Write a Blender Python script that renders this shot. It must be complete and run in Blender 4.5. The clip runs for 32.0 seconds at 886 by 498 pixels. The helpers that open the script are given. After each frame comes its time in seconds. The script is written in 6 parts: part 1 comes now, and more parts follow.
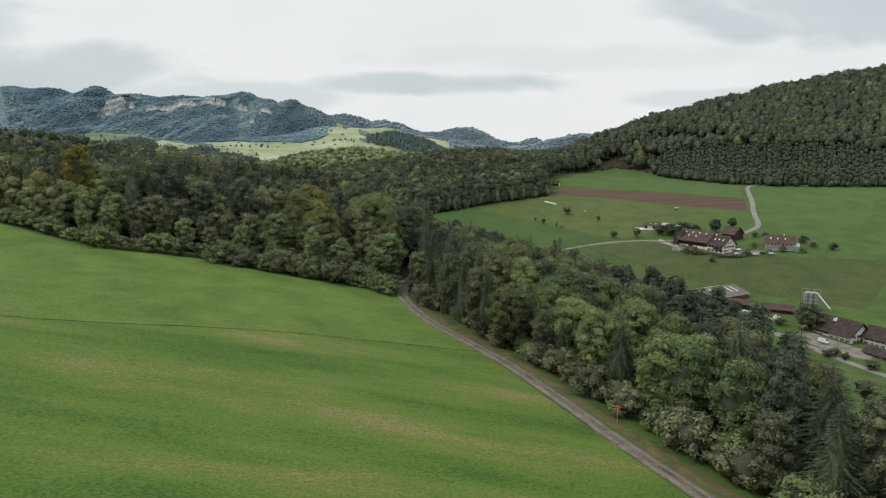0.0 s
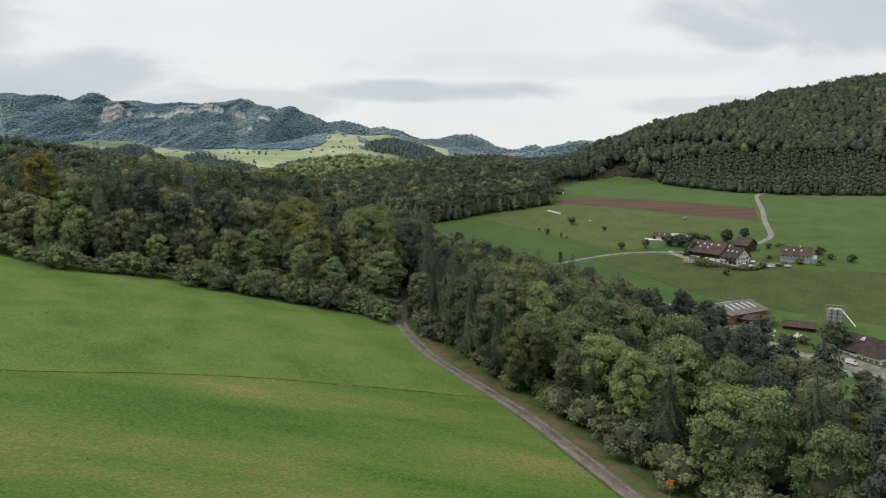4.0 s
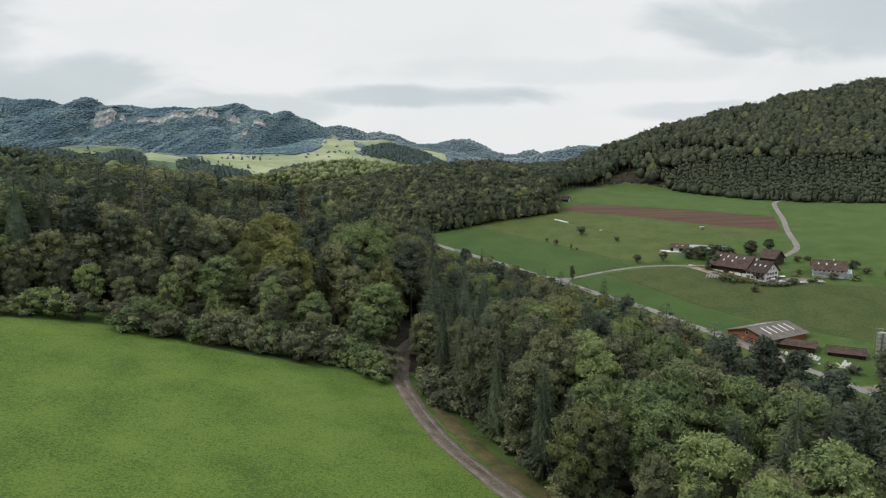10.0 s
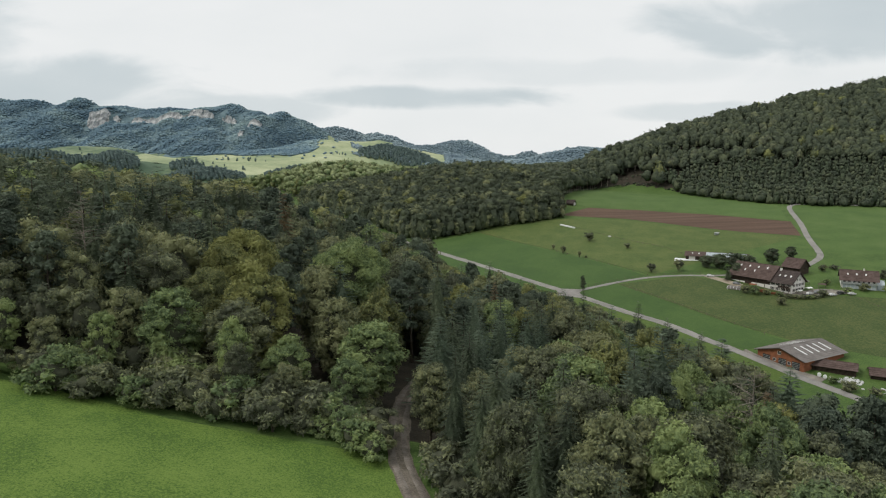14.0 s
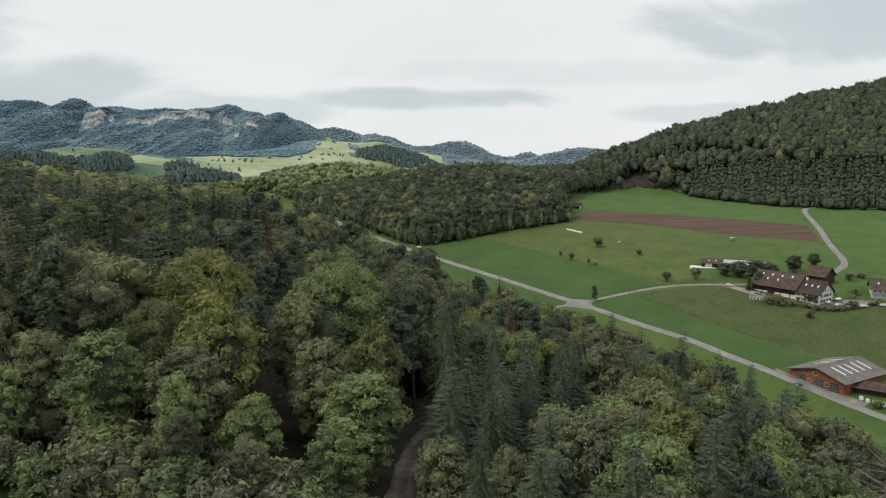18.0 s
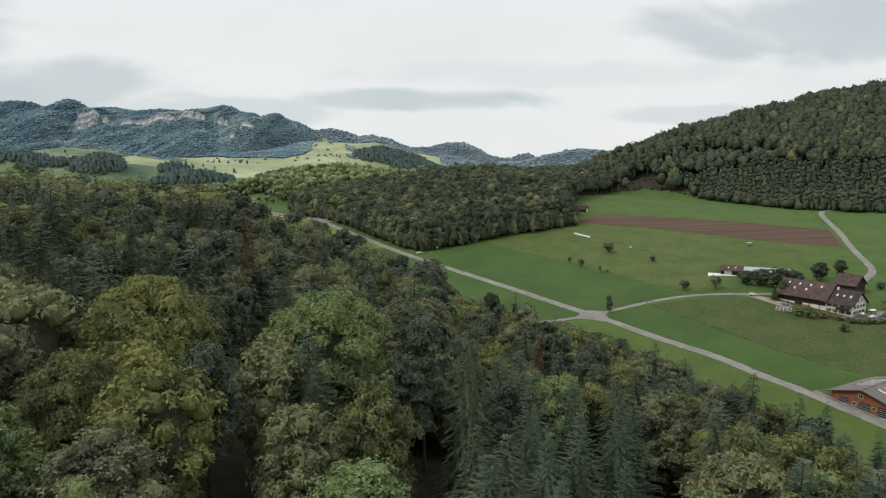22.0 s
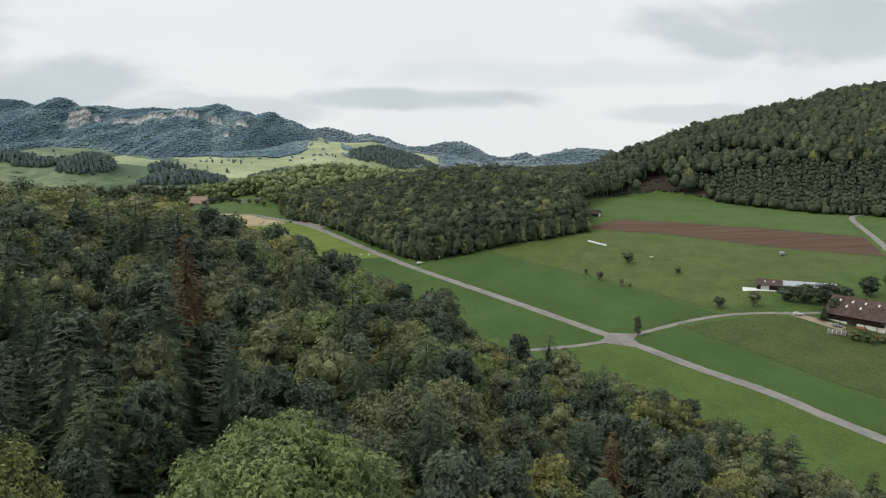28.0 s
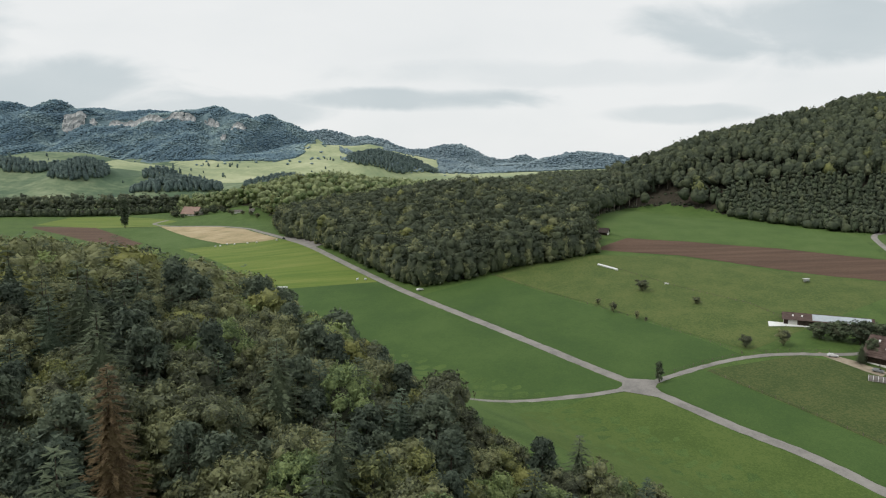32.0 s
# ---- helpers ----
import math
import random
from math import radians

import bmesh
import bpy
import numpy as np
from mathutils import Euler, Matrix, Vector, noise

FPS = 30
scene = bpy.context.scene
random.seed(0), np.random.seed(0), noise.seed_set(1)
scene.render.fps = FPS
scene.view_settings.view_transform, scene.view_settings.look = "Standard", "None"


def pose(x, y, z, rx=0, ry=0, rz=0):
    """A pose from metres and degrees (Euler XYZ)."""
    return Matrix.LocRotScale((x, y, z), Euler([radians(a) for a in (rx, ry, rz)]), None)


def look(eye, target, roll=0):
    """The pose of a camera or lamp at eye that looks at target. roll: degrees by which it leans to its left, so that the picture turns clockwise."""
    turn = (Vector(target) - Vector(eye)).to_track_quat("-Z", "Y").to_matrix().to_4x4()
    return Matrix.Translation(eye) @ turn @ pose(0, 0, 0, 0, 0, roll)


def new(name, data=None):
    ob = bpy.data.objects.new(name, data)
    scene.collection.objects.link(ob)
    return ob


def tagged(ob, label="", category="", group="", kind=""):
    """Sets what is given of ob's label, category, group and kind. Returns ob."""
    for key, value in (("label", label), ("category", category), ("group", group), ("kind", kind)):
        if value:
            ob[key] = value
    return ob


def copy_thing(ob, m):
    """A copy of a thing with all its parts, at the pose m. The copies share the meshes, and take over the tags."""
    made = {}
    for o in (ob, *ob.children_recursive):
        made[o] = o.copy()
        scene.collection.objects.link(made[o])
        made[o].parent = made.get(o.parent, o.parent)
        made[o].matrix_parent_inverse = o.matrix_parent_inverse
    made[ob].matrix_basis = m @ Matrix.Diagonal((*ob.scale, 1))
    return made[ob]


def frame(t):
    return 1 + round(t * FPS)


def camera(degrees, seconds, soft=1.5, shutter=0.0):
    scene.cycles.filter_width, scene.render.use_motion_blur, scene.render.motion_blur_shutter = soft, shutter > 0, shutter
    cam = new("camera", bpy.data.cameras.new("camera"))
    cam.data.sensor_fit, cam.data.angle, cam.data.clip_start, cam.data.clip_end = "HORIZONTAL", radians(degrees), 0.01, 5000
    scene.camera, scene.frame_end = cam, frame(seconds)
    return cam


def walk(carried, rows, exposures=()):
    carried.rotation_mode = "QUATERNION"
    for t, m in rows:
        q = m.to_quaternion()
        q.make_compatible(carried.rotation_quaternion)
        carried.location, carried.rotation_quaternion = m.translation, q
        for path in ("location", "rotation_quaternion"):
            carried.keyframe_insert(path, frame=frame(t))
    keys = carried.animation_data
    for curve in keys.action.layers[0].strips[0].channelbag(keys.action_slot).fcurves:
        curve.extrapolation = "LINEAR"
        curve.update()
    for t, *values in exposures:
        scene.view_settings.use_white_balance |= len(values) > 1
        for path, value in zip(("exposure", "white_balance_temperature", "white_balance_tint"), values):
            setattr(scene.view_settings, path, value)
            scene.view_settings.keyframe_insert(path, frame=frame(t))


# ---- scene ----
cam = camera(66, 32.0, 1.15)
PATH = [
    (0.0, (2.50, -30.26, 99.85), (2.136, 68.559, 84.546), 0.0),
    (2.0, (1.93, -20.40, 99.90), (1.631, 78.520, 85.239), 0.0),
    (3.0, (1.69, -14.82, 100.06), (1.412, 84.131, 85.586), 0.0),
    (6.0, (0.00, 3.50, 100.00), (0.000, 102.527, 86.081), 0.0),
    (9.0, (-1.51, 22.88, 100.07), (-1.305, 121.947, 86.472), 0.0),
    (12.0, (-2.58, 45.72, 100.43), (-2.148, 144.796, 86.860), 0.0),
    (14.0, (-3.78, 61.02, 100.79), (-3.142, 160.116, 87.348), 0.0),
    (17.0, (-4.94, 81.52, 100.86), (-4.111, 180.628, 87.535), 0.0),
    (20.0, (-7.29, 101.66, 100.80), (-6.136, 200.782, 87.634), 0.0),
    (23.0, (-9.08, 122.14, 100.21), (-7.617, 221.267, 87.129), 0.0),
    (25.0, (-10.41, 136.00, 100.00), (-8.729, 235.129, 86.940), 0.0),
    (28.0, (-11.76, 158.74, 101.61), (-9.930, 257.844, 88.406), 0.0),
    (30.0, (-12.84, 173.45, 106.25), (-10.861, 272.566, 93.166), 0.0),
    (32.0, (-12.71, 187.99, 113.46), (-10.705, 287.094, 100.265), 0.0),
]
walk(cam, [(t, look(e, g, r)) for t, e, g, r in PATH])
# ---- light ----
SUN_EL, SUN_AZ = 52.0, -105.0   # degrees; azimuth from the flight direction, to the right positive
world = bpy.data.worlds.new("world")
scene.world = world
world.use_nodes = True


def sky_world():
    nt = world.node_tree
    nt.nodes.clear()
    n, l = nt.nodes.new, nt.links.new
    sky = n("ShaderNodeTexSky")
    sky.sky_type, sky.sun_disc = "NISHITA", False
    sky.sun_elevation, sky.sun_rotation = radians(SUN_EL), radians(SUN_AZ)
    clear = n("ShaderNodeBackground")
    clear.inputs[1].default_value = 0.09
    l(sky.outputs[0], clear.inputs[0])
    co = n("ShaderNodeTexCoord")
    sep = n("ShaderNodeSeparateXYZ")
    l(co.outputs["Generated"], sep.inputs[0])

    def calc(op, a, b=None):
        m = n("ShaderNodeMath"); m.operation = op
        for k, v in enumerate((a, b)):
            if v is None:
                continue
            if isinstance(v, (int, float)):
                m.inputs[k].default_value = v
            else:
                l(v, m.inputs[k])
        return m.outputs[0]

    def clouds(scale, wide, detail, at):
        m = n("ShaderNodeMapping")
        m.inputs["Scale"].default_value, m.inputs["Location"].default_value = (1.0, wide, 1.0), at
        l(plane.outputs[0], m.inputs["Vector"])
        t = n("ShaderNodeTexNoise")
        t.inputs["Scale"].default_value, t.inputs["Detail"].default_value, t.inputs["Roughness"].default_value = scale, detail, 0.52
        t.inputs["Distortion"].default_value = 0.4
        l(m.outputs[0], t.inputs["Vector"])
        return t.outputs[0]

    ahead = calc("ADD", calc("ABSOLUTE", sep.outputs[1]), 0.05)
    u, v = calc("DIVIDE", sep.outputs[0], ahead), calc("DIVIDE", sep.outputs[2], ahead)
    plane = n("ShaderNodeCombineXYZ")
    l(u, plane.inputs[0]); l(v, plane.inputs[1])
    soft_, fine_ = clouds(2.2, 2.6, 4.0, (1.3, 0.4, 0.0)), clouds(6.0, 2.4, 6.0, (4.0, 2.2, 1.0))
    # grey undersides of the cloud deck: place, half widths, depth
    shade = None
    for u0, v0, ru, rv, deep in ((-0.60, 0.085, 0.34, 0.055, 0.85), (-0.36, 0.060, 0.24, 0.030, 0.6), (-0.68, 0.20, 0.16, 0.13, 0.6), (0.00, 0.080, 0.20, 0.018, 0.85), (0.18, 0.115, 0.30, 0.022, 0.25), (0.52, 0.175, 0.26, 0.050, 0.85), (0.74, 0.25, 0.3, 0.09, 0.5), (0.34, 0.060, 0.12, 0.016, 0.55), (0.14, 0.40, 0.5, 0.10, 0.25)):
        du = calc("DIVIDE", calc("ADD", u, -u0), ru)
        dv = calc("DIVIDE", calc("ADD", v, -v0), rv)
        d = calc("ADD", calc("ADD", calc("MULTIPLY", du, du), calc("MULTIPLY", dv, dv)), calc("MULTIPLY", calc("ADD", fine_, -0.5), 2.6))
        r = n("ShaderNodeMapRange"); r.interpolation_type = "SMOOTHSTEP"
        l(d, r.inputs[0])
        r.inputs[1].default_value, r.inputs[2].default_value, r.inputs[3].default_value, r.inputs[4].default_value = 0.25, 1.15, deep, 0.0
        shade = r.outputs[0] if shade is None else calc("MAXIMUM", shade, r.outputs[0])
    tone = calc("ADD", calc("MULTIPLY", shade, -0.27), calc("ADD", calc("MULTIPLY", calc("ADD", soft_, -0.5), 0.16), calc("MULTIPLY", calc("ADD", fine_, -0.5), 0.09)))
    ramp_ = n("ShaderNodeValToRGB")
    e = ramp_.color_ramp.elements
    e[0].position, e[0].color = 0.20, (0.53, 0.60, 0.63, 1)
    e[1].position, e[1].color = 0.52, (0.86, 0.875, 0.875, 1)
    m = e.new(0.36); m.color = (0.70, 0.745, 0.76, 1)
    l(calc("ADD", tone, 0.5), ramp_.inputs[0])
    cloud = n("ShaderNodeBackground"); cloud.inputs[1].default_value = 1.0
    l(ramp_.outputs[0], cloud.inputs[0])
    mix = n("ShaderNodeMixShader"); mix.inputs[0].default_value = 0.96
    l(clear.outputs[0], mix.inputs[1]); l(cloud.outputs[0], mix.inputs[2])
    out = n("ShaderNodeOutputWorld")
    l(mix.outputs[0], out.inputs[0])


sky_world()
sun = new("sun", bpy.data.lights.new("sun", "SUN"))
sun.data.energy, sun.data.angle, sun.data.color = 1.5, radians(18), (1.0, 0.95, 0.88)
az, el = radians(SUN_AZ), radians(SUN_EL)
sun_from = Vector((math.sin(az) * math.cos(el), math.cos(az) * math.cos(el), math.sin(el)))
sun.matrix_world = look(sun_from * 800, (0, 0, 0))

# ---- materials ----


def material(name, colours, scale=1.0, rough=0.85, bump=0.0, bump_scale=8.0, fine=0.0, stretch=None, metal=0.0, object_vary=0.0, island=0.0, translucent=0.0, spec=0.3, grain=0.0, grain_scale=4.0):
    """Noise-mixed colours at two scales, with fine relief; object_vary and island shift the mix from piece to piece."""
    mat = bpy.data.materials.new(name)
    mat.use_nodes = True
    nt = mat.node_tree
    n, l = nt.nodes.new, nt.links.new
    bsdf = nt.nodes["Principled BSDF"]
    bsdf.inputs["Roughness"].default_value, bsdf.inputs["Metallic"].default_value = rough, metal
    bsdf.inputs["Specular IOR Level"].default_value = spec
    geo = n("ShaderNodeNewGeometry")
    where = geo.outputs["Position"]
    if stretch:
        mp = n("ShaderNodeMapping")
        mp.inputs["Rotation"].default_value[2] = radians(stretch[0])
        mp.inputs["Scale"].default_value = (stretch[1], stretch[2], 1)
        l(where, mp.inputs["Vector"])
        where = mp.outputs[0]
    a = n("ShaderNodeTexNoise")
    a.inputs["Scale"].default_value, a.inputs["Detail"].default_value, a.inputs["Roughness"].default_value = 1 / scale, 5.0, 0.6
    l(where, a.inputs["Vector"])
    value = a.outputs[0]

    def plus(v, extra, gain):
        m = n("ShaderNodeMath"); m.operation = "MULTIPLY_ADD"
        l(extra, m.inputs[0]); m.inputs[1].default_value = gain
        l(v, m.inputs[2])
        s = n("ShaderNodeMath"); s.operation = "SUBTRACT"; s.inputs[1].default_value = gain / 2
        l(m.outputs[0], s.inputs[0])
        return s.outputs[0]

    if fine:
        b = n("ShaderNodeTexNoise")
        b.inputs["Scale"].default_value, b.inputs["Detail"].default_value = 12 / scale, 4.0
        l(geo.outputs["Position"], b.inputs["Vector"])
        value = plus(value, b.outputs[0], fine)
    if grain:
        g = n("ShaderNodeTexNoise")
        g.inputs["Scale"].default_value, g.inputs["Detail"].default_value, g.inputs["Roughness"].default_value = grain_scale, 5.0, 0.75
        l(geo.outputs["Position"] if grain_scale < 3 else where, g.inputs["Vector"])
        value = plus(value, g.outputs[0], grain)
        g2 = n("ShaderNodeTexNoise")
        g2.inputs["Scale"].default_value, g2.inputs["Detail"].default_value = grain_scale * 1.7, 1.0
        l(where, g2.inputs["Vector"])
        value = plus(value, g2.outputs[0], grain * 0.55)
    if object_vary:
        info = n("ShaderNodeObjectInfo")
        value = plus(value, info.outputs["Random"], object_vary)
    if island:
        value = plus(value, geo.outputs["Random Per Island"], island)
    r = n("ShaderNodeValToRGB")
    els = r.color_ramp.elements
    lo, hi = 0.30, 0.70
    for k, c in enumerate(colours):
        p = lo + (hi - lo) * k / max(1, len(colours) - 1)
        if k == 0:
            els[0].position, els[0].color = p, (*c, 1)
        elif k == len(colours) - 1:
            els[len(els) - 1].position, els[len(els) - 1].color = p, (*c, 1)
        else:
            q = els.new(p); q.color = (*c, 1)
    l(value, r.inputs[0])
    l(r.outputs[0], bsdf.inputs["Base Color"])
    if bump:
        c = n("ShaderNodeTexNoise")
        c.inputs["Scale"].default_value, c.inputs["Detail"].default_value = bump_scale, 4.0
        l(where, c.inputs["Vector"])
        bp = n("ShaderNodeBump")
        bp.inputs["Strength"].default_value, bp.inputs["Distance"].default_value = 0.8, bump
        l(c.outputs[0], bp.inputs["Height"]); l(bp.outputs[0], bsdf.inputs["Normal"])
    if translucent:
        tr = n("ShaderNodeBsdfTranslucent")
        l(r.outputs[0], tr.inputs[0])
        mx = n("ShaderNodeMixShader"); mx.inputs[0].default_value = translucent
        l(bsdf.outputs[0], mx.inputs[1]); l(tr.outputs[0], mx.inputs[2])
        l(mx.outputs[0], nt.nodes["Material Output"].inputs[0])
    return mat


M_MEADOW = material("meadow", [(0.044, 0.084, 0.017), (0.064, 0.114, 0.024), (0.084, 0.134, 0.033)], 14, 0.9, 0.10, 2.2, 0.4, grain=1.2, grain_scale=1.6)
M_NEAR = material("near_grass", [(0.056, 0.108, 0.016), (0.085, 0.150, 0.022), (0.109, 0.176, 0.029), (0.134, 0.203, 0.039)], 11, 0.9, 0.16, 5.0, 0.2, grain=1.7, grain_scale=2.6)
M_STUBBLE = material("patchy_grass", [(0.039, 0.087, 0.011), (0.060, 0.124, 0.015), (0.078, 0.146, 0.018), (0.095, 0.161, 0.022), (0.135, 0.167, 0.040), (0.221, 0.183, 0.082)], 20, 0.9, 0.16, 4.0, 0.0, stretch=(3, 0.42, 1.7), grain=0.85, grain_scale=2.4)
M_DEEP = material("dense_grass", [(0.039, 0.081, 0.018), (0.050, 0.096, 0.021), (0.063, 0.112, 0.027)], 30, 0.9, 0.05, 3.0, 0.25, grain=0.8, grain_scale=1.2)
M_PASTURE = material("pasture", [(0.055, 0.089, 0.020), (0.075, 0.111, 0.026), (0.107, 0.130, 0.037)], 16, 0.9, 0.2, 0.7, 0.7, grain=1.7, grain_scale=0.9)
# far meadow grass brightened as if in sun; overwritten by the strips below
M_MOWN_SUNLIT = material("sunlit_far_grass", [(0.095, 0.150, 0.036), (0.125, 0.185, 0.046), (0.155, 0.205, 0.062)], 22, 0.9, 0.06, 3.0, 0.3, grain=0.9, grain_scale=1.2)
M_LIGHTGRASS = material("light_grass", [(0.053, 0.099, 0.022), (0.068, 0.121, 0.026), (0.086, 0.134, 0.037)], 22, 0.9, 0.06, 3.0, 0.3, grain=0.9, grain_scale=1.2)
M_LOWER = material("lower_meadow_grass", [(0.054, 0.092, 0.017), (0.070, 0.113, 0.022), (0.088, 0.128, 0.029)], 20, 0.9, 0.08, 2.0, 0.3, grain=1.1, grain_scale=1.0)
M_MOWN_SUNLIT = material("mown_strips", [(0.08, 0.135, 0.02), (0.12, 0.17, 0.03), (0.16, 0.195, 0.045)], 10, 0.9, 0.05, 3.0, 0.4, stretch=(58, 0.15, 1.5))
M_SOIL = material("ploughed_soil", [(0.07, 0.043, 0.03), (0.10, 0.062, 0.042), (0.125, 0.08, 0.055)], 12, 0.95, 0.14, 1.5, 0.6, stretch=(-70, 0.15, 1.8))
M_TAN = material("stubble_field", [(0.22, 0.20, 0.10), (0.36, 0.29, 0.17), (0.44, 0.36, 0.23)], 22, 0.95, 0.05, 3, 0.4)
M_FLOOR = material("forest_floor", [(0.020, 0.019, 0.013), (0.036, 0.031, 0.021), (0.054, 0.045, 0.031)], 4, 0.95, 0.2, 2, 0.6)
# far slope floor, with the blue of haze put into its colour
M_HAZEFLOOR = material("hazed_slope_floor", [(0.100, 0.157, 0.179), (0.142, 0.207, 0.222)], 40, 0.95)
# far grass greyed by painted haze and darkened like cloud shade
M_HAZEMEADOW = material("hazed_shaded_grass", [(0.057, 0.100, 0.061), (0.086, 0.135, 0.078), (0.159, 0.208, 0.120), (0.255, 0.296, 0.183)], 190, 0.95, fine=0.35)
# lighter copy of the far grass, its colour imitating sunshine
M_SUNMEADOW = material("sunlit_valley_grass", [(0.19, 0.245, 0.135), (0.29, 0.335, 0.19), (0.42, 0.445, 0.275)], 160, 0.95, fine=0.35)
M_ROCK = material("limestone", [(0.30, 0.31, 0.32), (0.46, 0.465, 0.465), (0.60, 0.60, 0.59)], 25, 0.9, 2.0, 0.08, 0.5, stretch=(0, 1, 1))
M_ROAD = material("worn_asphalt", [(0.17, 0.165, 0.155), (0.235, 0.225, 0.21), (0.28, 0.27, 0.25)], 6, 0.85, 0.01, 20, 0.4)
M_TRACK = material("gravel_track", [(0.075, 0.066, 0.048), (0.130, 0.112, 0.088), (0.19, 0.165, 0.135)], 3.0, 0.95, 0.03, 9, 0.5, grain=0.5, grain_scale=2.0)
M_RUT = material("pale_gravel", [(0.11, 0.095, 0.078), (0.165, 0.145, 0.122), (0.22, 0.198, 0.17)], 2.2, 0.95, 0.03, 9, 0.5, grain=0.6, grain_scale=2.0)
M_VERGE = material("dry_verge", [(0.05, 0.07, 0.02), (0.10, 0.095, 0.04), (0.16, 0.12, 0.06)], 2.5, 0.95, 0.12, 4, 0.6)
M_YARD = material("gravel_yard", [(0.12, 0.11, 0.095), (0.20, 0.185, 0.16), (0.28, 0.26, 0.225)], 5, 0.95, 0.02, 6, 0.5)
M_BARK = material("bark", [(0.042, 0.034, 0.024), (0.096, 0.078, 0.060)], 0.6, 0.95, 0.03, 12, 0.5)
M_PALEBARK = material("pale_bark", [(0.14, 0.12, 0.095), (0.26, 0.235, 0.2)], 0.7, 0.95, 0.03, 12, 0.5)
LEAF = dict(rough=0.75, island=0.22, translucent=0.20, spec=0.15, fine=0.5, bump=0.35, bump_scale=2.4, grain=0.7, grain_scale=3.2)
M_LEAF = material("green_foliage", [(0.085, 0.096, 0.065), (0.135, 0.153, 0.093), (0.188, 0.207, 0.111), (0.244, 0.258, 0.129)], 5, object_vary=0.34, **LEAF)
M_LIME = material("light_green_foliage", [(0.104, 0.147, 0.073), (0.165, 0.223, 0.097), (0.219, 0.280, 0.117), (0.270, 0.330, 0.130)], 5, object_vary=0.26, **LEAF)
M_OLIVE = material("yellowing_foliage", [(0.097, 0.115, 0.063), (0.154, 0.174, 0.074), (0.209, 0.225, 0.087), (0.261, 0.270, 0.095)], 5, object_vary=0.26, **LEAF)
# bluish tone paints valley haze onto the knoll trees
M_HAZEKNOLL = material("hazed_knoll_foliage", [(0.084, 0.123, 0.123), (0.121, 0.170, 0.160), (0.168, 0.226, 0.202)], 12, **LEAF)
# belt foliage lightened so that its colour carries a patch of sun
M_SUNBELT = material("sunlit_belt_foliage", [(0.174, 0.208, 0.113), (0.254, 0.302, 0.151), (0.346, 0.391, 0.187)], 6, **LEAF)
M_RUST = material("rusty_foliage", [(0.105, 0.075, 0.044), (0.168, 0.124, 0.068), (0.226, 0.177, 0.095)], 2.0, object_vary=0.2, **LEAF)
M_GOLD = material("golden_foliage", [(0.125, 0.118, 0.036), (0.195, 0.182, 0.050), (0.270, 0.245, 0.062)], 2.0, object_vary=0.15, **LEAF)
M_GRAZED = material("grazed_grass", [(0.040, 0.066, 0.016), (0.056, 0.083, 0.021), (0.080, 0.098, 0.030)], 16, 0.9, 0.2, 0.7, 0.7, grain=1.7, grain_scale=0.9)
M_NEEDLE = material("dark_needles", [(0.060, 0.078, 0.051), (0.094, 0.122, 0.074), (0.137, 0.167, 0.100)], 4, object_vary=0.32, **LEAF)
M_FIR = material("bluish_needles", [(0.057, 0.084, 0.058), (0.092, 0.129, 0.086), (0.149, 0.193, 0.128)], 4, object_vary=0.22, **LEAF)
M_PINE = material("pine_needles", [(0.053, 0.073, 0.054), (0.085, 0.110, 0.078), (0.122, 0.152, 0.101)], 4, object_vary=0.3, **LEAF)
M_HILLWOOD = material("beech_wood_foliage", [(0.055, 0.071, 0.050), (0.084, 0.103, 0.067), (0.125, 0.146, 0.083)], 9, **LEAF)
# mountain foliage painted blue and pale in place of distance haze
M_HAZEWOOD = material("hazed_wood_foliage", [(0.090, 0.149, 0.197), (0.145, 0.221, 0.264), (0.269, 0.360, 0.359)], 190, rough=0.9, fine=0.4, island=0.07, spec=0.1)
# same far woods, colour lifted further for haze and sun on valley hills
M_HAZEVALLEY = material("hazed_valley_foliage", [(0.143, 0.200, 0.238), (0.201, 0.268, 0.299), (0.292, 0.362, 0.374)], 150, rough=0.9, fine=0.4, island=0.07, spec=0.1)
# dark colour that paints shade into the inside of the crowns
M_CROWNSHADE = material("crown_gap_shade", [(0.041, 0.046, 0.029), (0.075, 0.083, 0.052)], 1.5, 0.95, 0.2, 2.5, 0.4)
M_FURROW = material("furrow_soil", [(0.045, 0.061, 0.019), (0.077, 0.093, 0.031), (0.131, 0.138, 0.054)], 1.6, 0.95, 0.1, 4, 0.6)
M_WEED = material("dock_leaves", [(0.048, 0.088, 0.018), (0.060, 0.102, 0.022)], 3, 0.8)
M_WHITE = material("white_render", [(0.62, 0.60, 0.56), (0.74, 0.72, 0.69)], 3, 0.9, fine=0.3)
M_TILE = material("brown_roof_tiles", [(0.055, 0.036, 0.03), (0.085, 0.058, 0.05), (0.12, 0.085, 0.075)], 2.2, 0.85, 0.03, 3.5, 0.6)
M_TILE2 = material("dark_roof_tiles", [(0.035, 0.026, 0.024), (0.055, 0.042, 0.038), (0.08, 0.062, 0.056)], 2.2, 0.85, 0.03, 3.5, 0.6)
M_FIBRE = material("fibre_cement_roof", [(0.125, 0.113, 0.105), (0.165, 0.15, 0.14), (0.205, 0.188, 0.175)], 4, 0.8, 0.02, 3, 0.4)
M_DARKWOOD = material("weathered_dark_boards", [(0.022, 0.016, 0.012), (0.045, 0.032, 0.024), (0.07, 0.05, 0.038)], 1.2, 0.9, 0.02, 6, 0.5)
